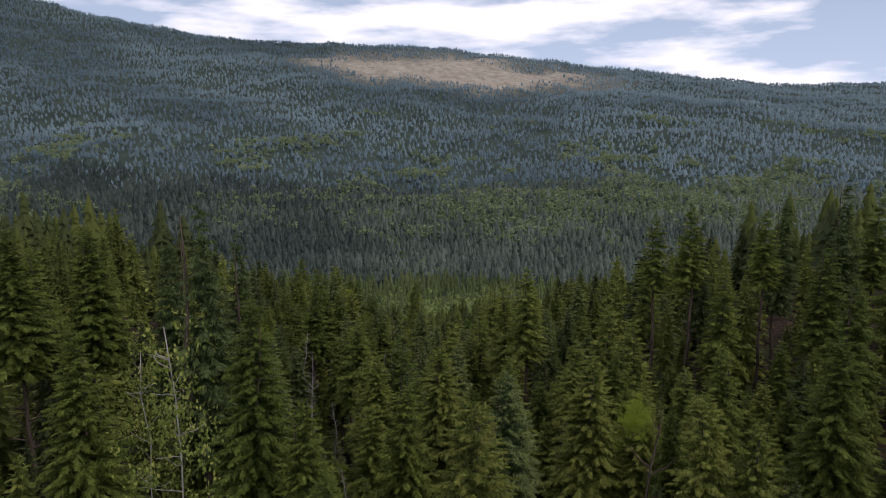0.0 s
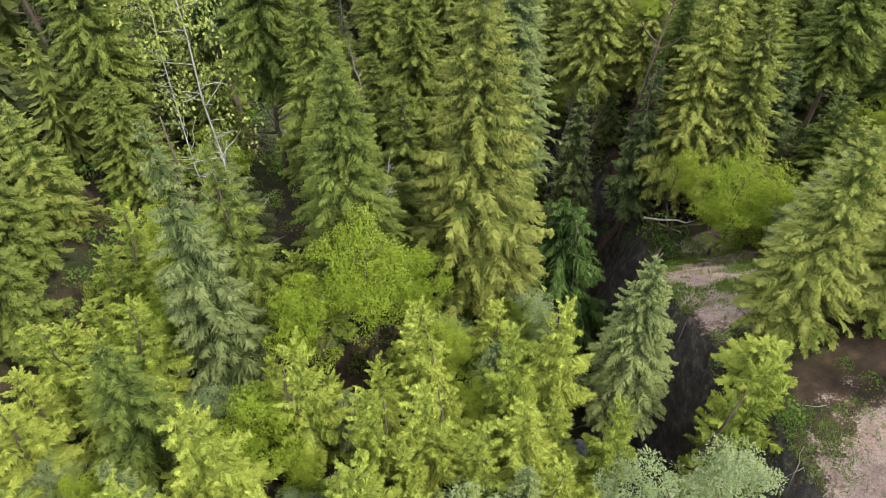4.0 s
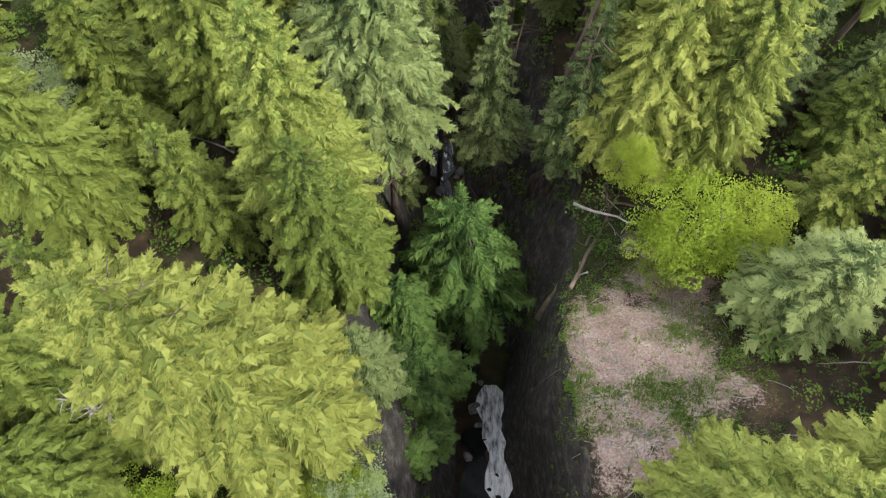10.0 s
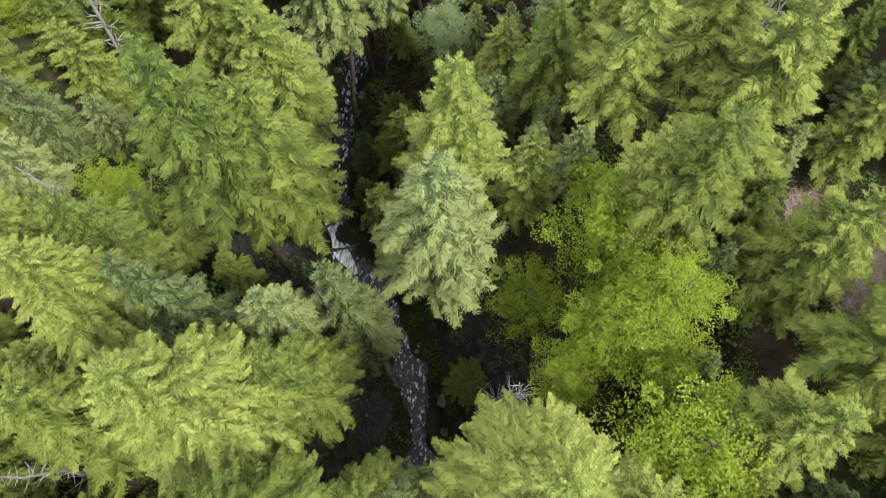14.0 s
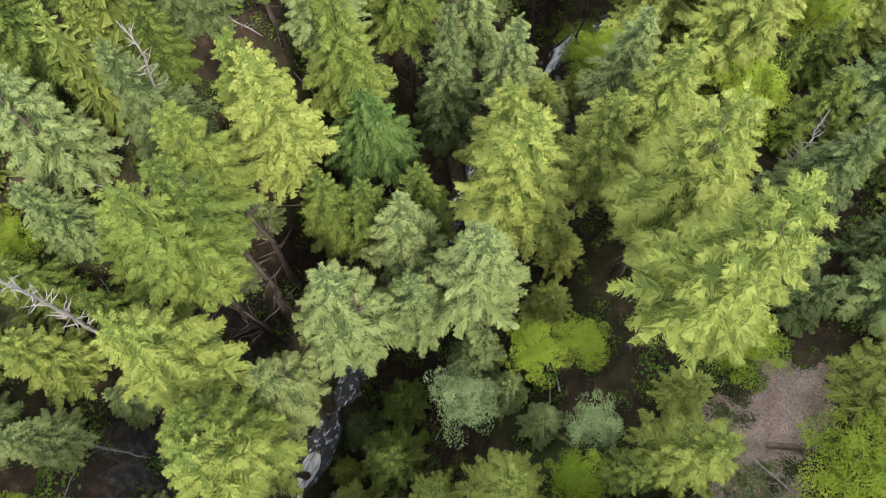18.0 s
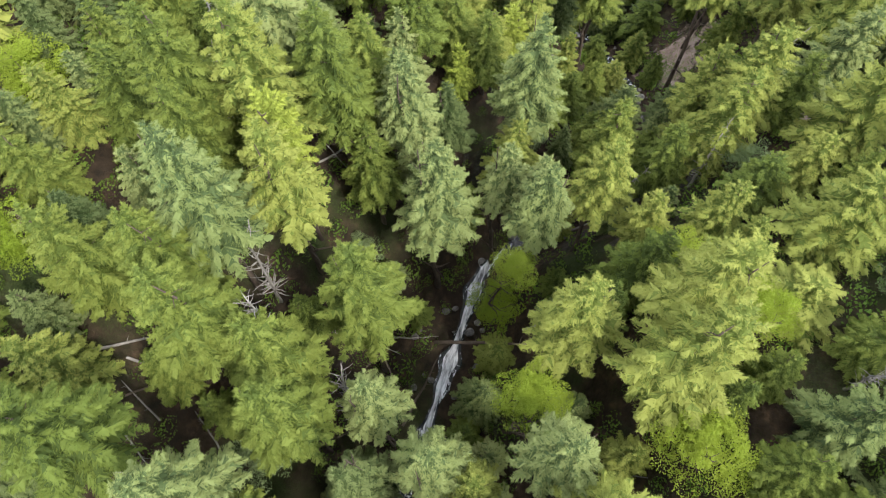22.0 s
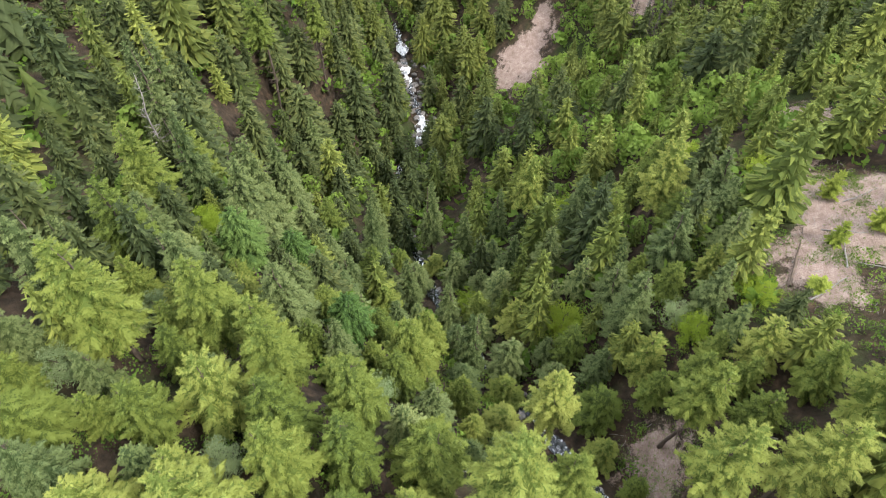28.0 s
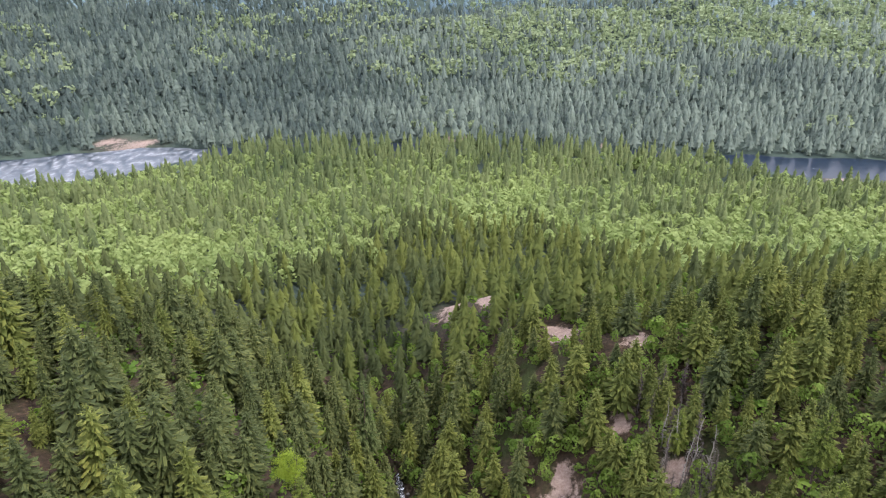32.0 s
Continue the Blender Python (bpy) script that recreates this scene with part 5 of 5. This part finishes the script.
BOULDERS = [boulder_mesh(k) for k in range(5)]
rng_b = np.random.default_rng(31)
for k in range(300):
    y = float(rng_b.uniform(28, 345) if k < 130 else rng_b.uniform(62, 205) if k < 230 else rng_b.uniform(288, 342))
    side = float(rng_b.normal(0, 2.2))
    if y < 60:
        side = 0.4 * side
    x = float(np.interp(y, CREEK_Y, CREEK_X)) + side
    s = float(rng_b.uniform(0.25, 0.9)) * (1.0 if k < 130 else 0.55 if k < 230 else 1.5)
    ob = tagged(new("boulder", BOULDERS[k % 5]), "grey weathered boulder in the creek bed", "rock", "boulders in the creek")
    ob.matrix_world = pose(x, y, float(ground_z(x, y)) + 0.2 * s + 0.25, 0, 0, float(rng_b.uniform(0, 360))) @ Matrix.Diagonal((s, s * float(rng_b.uniform(0.7, 1.3)), s, 1))


# ---- fallen logs, snags, shrubs ----
def log_mesh(seed, stubs, bark):
    rng = np.random.default_rng(seed)
    s = np.linspace(0, 1, 7)
    pts = np.stack([(s - 0.5), 0.012 * rng.normal(size=7), 0.01 * rng.normal(size=7)], 1)
    out = [tube(pts, 0.02 * (1.2 - 0.75 * s), 8)]
    for k in range(stubs):
        a, u = rng.uniform(0, 6.28), rng.uniform(0.3, 0.95)
        b = np.array([u - 0.5, 0, 0])
        e = b + np.array([0.03, math.cos(a) * 0.09, abs(math.sin(a)) * 0.09]) * rng.uniform(0.5, 1.2)
        out.append(tube([b, 0.5 * (b + e) + rng.normal(0, 0.004, 3), e], (0.005, 0.004, 0.001), 4))
    co, tri = joined(out)
    return raw_mesh("log", co, tri, (bark,), smooth=True)


GREY_LOGS = [log_mesh(300 + k, 10, DEADWOOD) for k in range(3)]
BROWN_LOGS = [log_mesh(310 + k, 4, ROTWOOD) for k in range(3)]


def lay_log(x, y, length, turn, grey=True, lift=0.0, tilt=None):
    """A fallen trunk whose ends rest on the ground."""
    dx, dy = math.cos(radians(turn)) * length / 2, math.sin(radians(turn)) * length / 2
    z0, z1 = float(ground_z(x - dx, y - dy)), float(ground_z(x + dx, y + dy))
    zm = max(float(ground_z(x, y)), 0.5 * (z0 + z1))
    ob = tagged(new("fallen_log", (GREY_LOGS if grey else BROWN_LOGS)[int(abs(x * 7 + y)) % 3]),
                "bleached grey fallen tree trunk with broken branch stubs" if grey else "dark brown fallen log on the forest floor", "log", "fallen logs")
    ob.matrix_world = pose(x, y, zm + 0.12 + lift, 0, -math.degrees(math.atan2(z1 - z0, length)), turn) @ Matrix.Diagonal((length, length * 0.75, length * 0.75, 1))


LOGS_GREY = ((35, 211, 6, 75), (40, 220, 5, 20), (37, 208, 4, 150), (-19, 293, 7, 140), (-24, 312, 6, 100), (-12, 171.8, 4.5, 6), (-26, 127.5, 7, 40), (-24.5, 126, 6, 5), (-27, 118, 7, 10), (-25, 121, 6, -40), (26, 106, 5, -20), (22, 104.5, 5, 100), (19.5, 106, 4, 80),
             (24, 112, 4, -60), (31, 205, 6, 30), (36, 214, 5, -20), (-10, 138.5, 6, 30), (5, 157, 7, 20), (8, 158.5, 6, -10), (2, 142.5, 6, 15), (-20, 150, 6, 60), (33, 84, 7, 70))
LOGS_BROWN = ((-20, 296, 8, 20), (-22, 301, 7, 75), (-23, 306, 9, 50), (-25, 318, 7, 15), (-28, 330, 8, 80), (-26, 325, 6, 140), (19.6, 46.5, 9, 62), (29, 110, 11, 22), (-3, 139.5, 12, 8), (-8, 134, 9, 80), (30, 211, 10, 65), (21, 49.5, 6, 150), (-22, 298, 9, 130), (-27, 322, 8, 60), (-24, 310, 7, 100), (13, 67, 5, 40), (-12, 170, 4, 70))
for x, y, length, turn in LOGS_GREY:
    lay_log(x, y, length, turn)
for x, y, length, turn in LOGS_BROWN:
    lay_log(x, y, length, turn, False)


rng_l = np.random.default_rng(37)
for k in range(80):
    y = float(rng_l.uniform(30, 205))
    side = float(rng_l.uniform(4, 20)) * (1 if k % 3 == 0 else -1)
    lay_log(float(np.interp(y, CREEK_Y, CREEK_X)) + side, y, float(rng_l.uniform(2.5, 6.5)), float(rng_l.uniform(0, 180)), k % 4 > 0, 0.15)


def snag_mesh(seed, H, bark):
    return trunk_mesh("snag", seed, H, 0.12, bark, 60, 1.7, 0.14, twig=0.012)


SNAGS = [snag_mesh(330 + k, 12.0, DEADWOOD) for k in range(3)]
for k, (x, y, top) in enumerate(((-4.6, 32.2, 176.7), (-17.1, 131, 165.3), (-20.3, 134.6, 162), (28.6, 98.7, 168.5), (13.5, 70.5, 164), (57.3, 276, 126.6), (34, 308, 104), (37, 311, 107), (31, 313, 103), (35, 316, 104), (39, 307, 108), (33, 320, 104),
                                 (-14, 174, 153), (-55, 232, 139), (6, 157, 146), (12, 158, 152), (-9, 62, 168), (-13, 76, 169), (-19, 92, 170), (-23, 108, 168), (-26, 146, 165), (-12, 128.5, 158), (18, 128, 160), (22, 138, 161), (-31, 152, 163), (-20, 170, 158), (16, 171, 152), (27, 96, 166), (30, 118, 166), (-8, 84, 160))):
    g = float(ground_z(x, y))
    ob = tagged(new("dead_snag", SNAGS[k % 3]), "bare grey dead tree with broken branches", "dead tree", "dead snags")
    s = max(3.0, top - g) / 12.0
    ob.matrix_world = pose(x, y, g - 0.1, 3 * math.sin(k), 4 * math.cos(k * 2), 57 * k) @ Matrix.Diagonal((0.5 + 0.5 * s, 0.5 + 0.5 * s, s, 1))

def log_between(a, b, thick, grey=True):
    """A fallen trunk lying from one point to another, its ends bedded in the ground."""
    a, b = Vector(a), Vector(b)
    way = (b - a).normalized()
    ob = tagged(new("fallen_log", (GREY_LOGS if grey else BROWN_LOGS)[1]), "grey-brown fallen trunk leaning over the canyon rim", "log", "fallen logs")
    L = (b - a).length
    ob.matrix_world = Matrix.Translation((a + b) / 2) @ way.to_track_quat("X", "Z").to_matrix().to_4x4() @ Matrix.Diagonal((L, thick / 0.04, thick / 0.04, 1))


log_between((16.3, 42.4, 149.4), (19.4, 46.8, 155.0), 0.42, False)
log_between((17.8, 48.2, 157.4), (21.7, 46.4, 158.6), 0.2)


# ---- grass, twigs and seedlings on the open ground ----
rng_g = np.random.default_rng(43)
gp = []
for cx, cy, r in CLEARINGS:
    if cy > 250:
        continue
    n = int(620 * r)
    q = rng_g.uniform(-1, 1, (n, 2)) * r * 1.25 + (cx, cy)
    gp.append(q[fbm(q[:, 0], q[:, 1], 4.0, 3) + 0.25 * rng_g.normal(size=n) > 0.1])
gp = np.concatenate(gp)
gp = gp[np.abs(gp[:, 0] - np.interp(gp[:, 1], CREEK_Y, CREEK_X)) > 3.6]
n = len(gp)
root = np.column_stack([gp, ground_z(gp[:, 0], gp[:, 1]) - 0.02])
root, way = np.repeat(root, 5, 0), unit(rng_g.normal(0, 0.5, (5 * n, 3)) + (0, 0, 0.8))
co, tri = sprigs(root + rng_g.normal(0, 0.09, (5 * n, 3)) * (1, 1, 0), way, rng_g.uniform(0.14, 0.42, 5 * n), rng_g.uniform(0.015, 0.035, 5 * n), rng_g)
grass_me = raw_mesh("grass", co, tri, (STUFF_LEAF["shrub"],))
point_values(grass_me, "tint", np.repeat(rng_g.uniform(0.3, 1.0, 5 * n), 3))
tagged(new("grass", grass_me), "thin green grass in patches on the bare ground", "grass", kind="stuff")
tw = []
for cx, cy, r in CLEARINGS:
    if cy < 250:
        for _ in range(int(9 * r)):
            x, y = cx + float(rng_g.uniform(-1, 1)) * r * 1.3, cy + float(rng_g.uniform(-1, 1)) * r * 1.3
            if abs(x - np.interp(y, CREEK_Y, CREEK_X)) < 3.6:
                continue
            a, L = float(rng_g.uniform(0, 6.28)), float(rng_g.uniform(0.4, 1.7))
            px = x + np.linspace(-0.5, 0.5, 4) * L * math.cos(a) + rng_g.normal(0, 0.05, 4)
            py = y + np.linspace(-0.5, 0.5, 4) * L * math.sin(a) + rng_g.normal(0, 0.05, 4)
            tw.append(tube(np.column_stack([px, py, ground_z(px, py) + 0.04]), np.linspace(0.035, 0.012, 4), 4))
co, tri = joined(tw)
tagged(new("twigs", raw_mesh("twigs", co, tri, (DEADWOOD,), smooth=True)), "bleached fallen twigs scattered on bare ground", "twigs", kind="stuff")

BROWN_SNAGS = [trunk_mesh("snag", 340 + k, 14.0, 0.13, BURNT, 170, 2.0, 0.12, twig=0.03) for k in range(2)]
for k in range(26):
    x, y = 36 + 6.5 * math.sin(k * 2.4) * (0.4 + 0.035 * k), 316 + 17 * math.cos(k * 1.7)
    s = 0.75 + 0.3 * math.sin(k * 5.1) ** 2
    ob = tagged(new("dead_snag", BROWN_SNAGS[k % 2]), "leafless brown dead conifer with fine branches", "dead tree", "dead snags")
    ob.matrix_world = pose(x, y, float(ground_z(x, y)) - 0.1, 3 * math.cos(k), 3 * math.sin(k * 2), 47 * k) @ Matrix.Diagonal((s, s, s, 1))

SHRUB_LOD = [blob_tree(np.random.default_rng(350 + k), 1.0, 0.6, 120, 0.23) for k in range(5)]
shr = spots_in(10000, lambda n: U(-45, 48, n), lambda n: U(6, 215, n), 2.0, 0.8, 2.4,
               lambda x, y: (np.abs(x - np.interp(y, CREEK_Y, CREEK_X)) > np.where(y < 60, 4, 1.9)) & (bare_at(x, y) < 0.55) & (fbm(x, y, 14.0, 3) > -0.5), False)
scatter("undergrowth", SHRUB_LOD, shr, STUFF_LEAF["shrub"], "low green shrubs on the forest floor", "undergrowth")
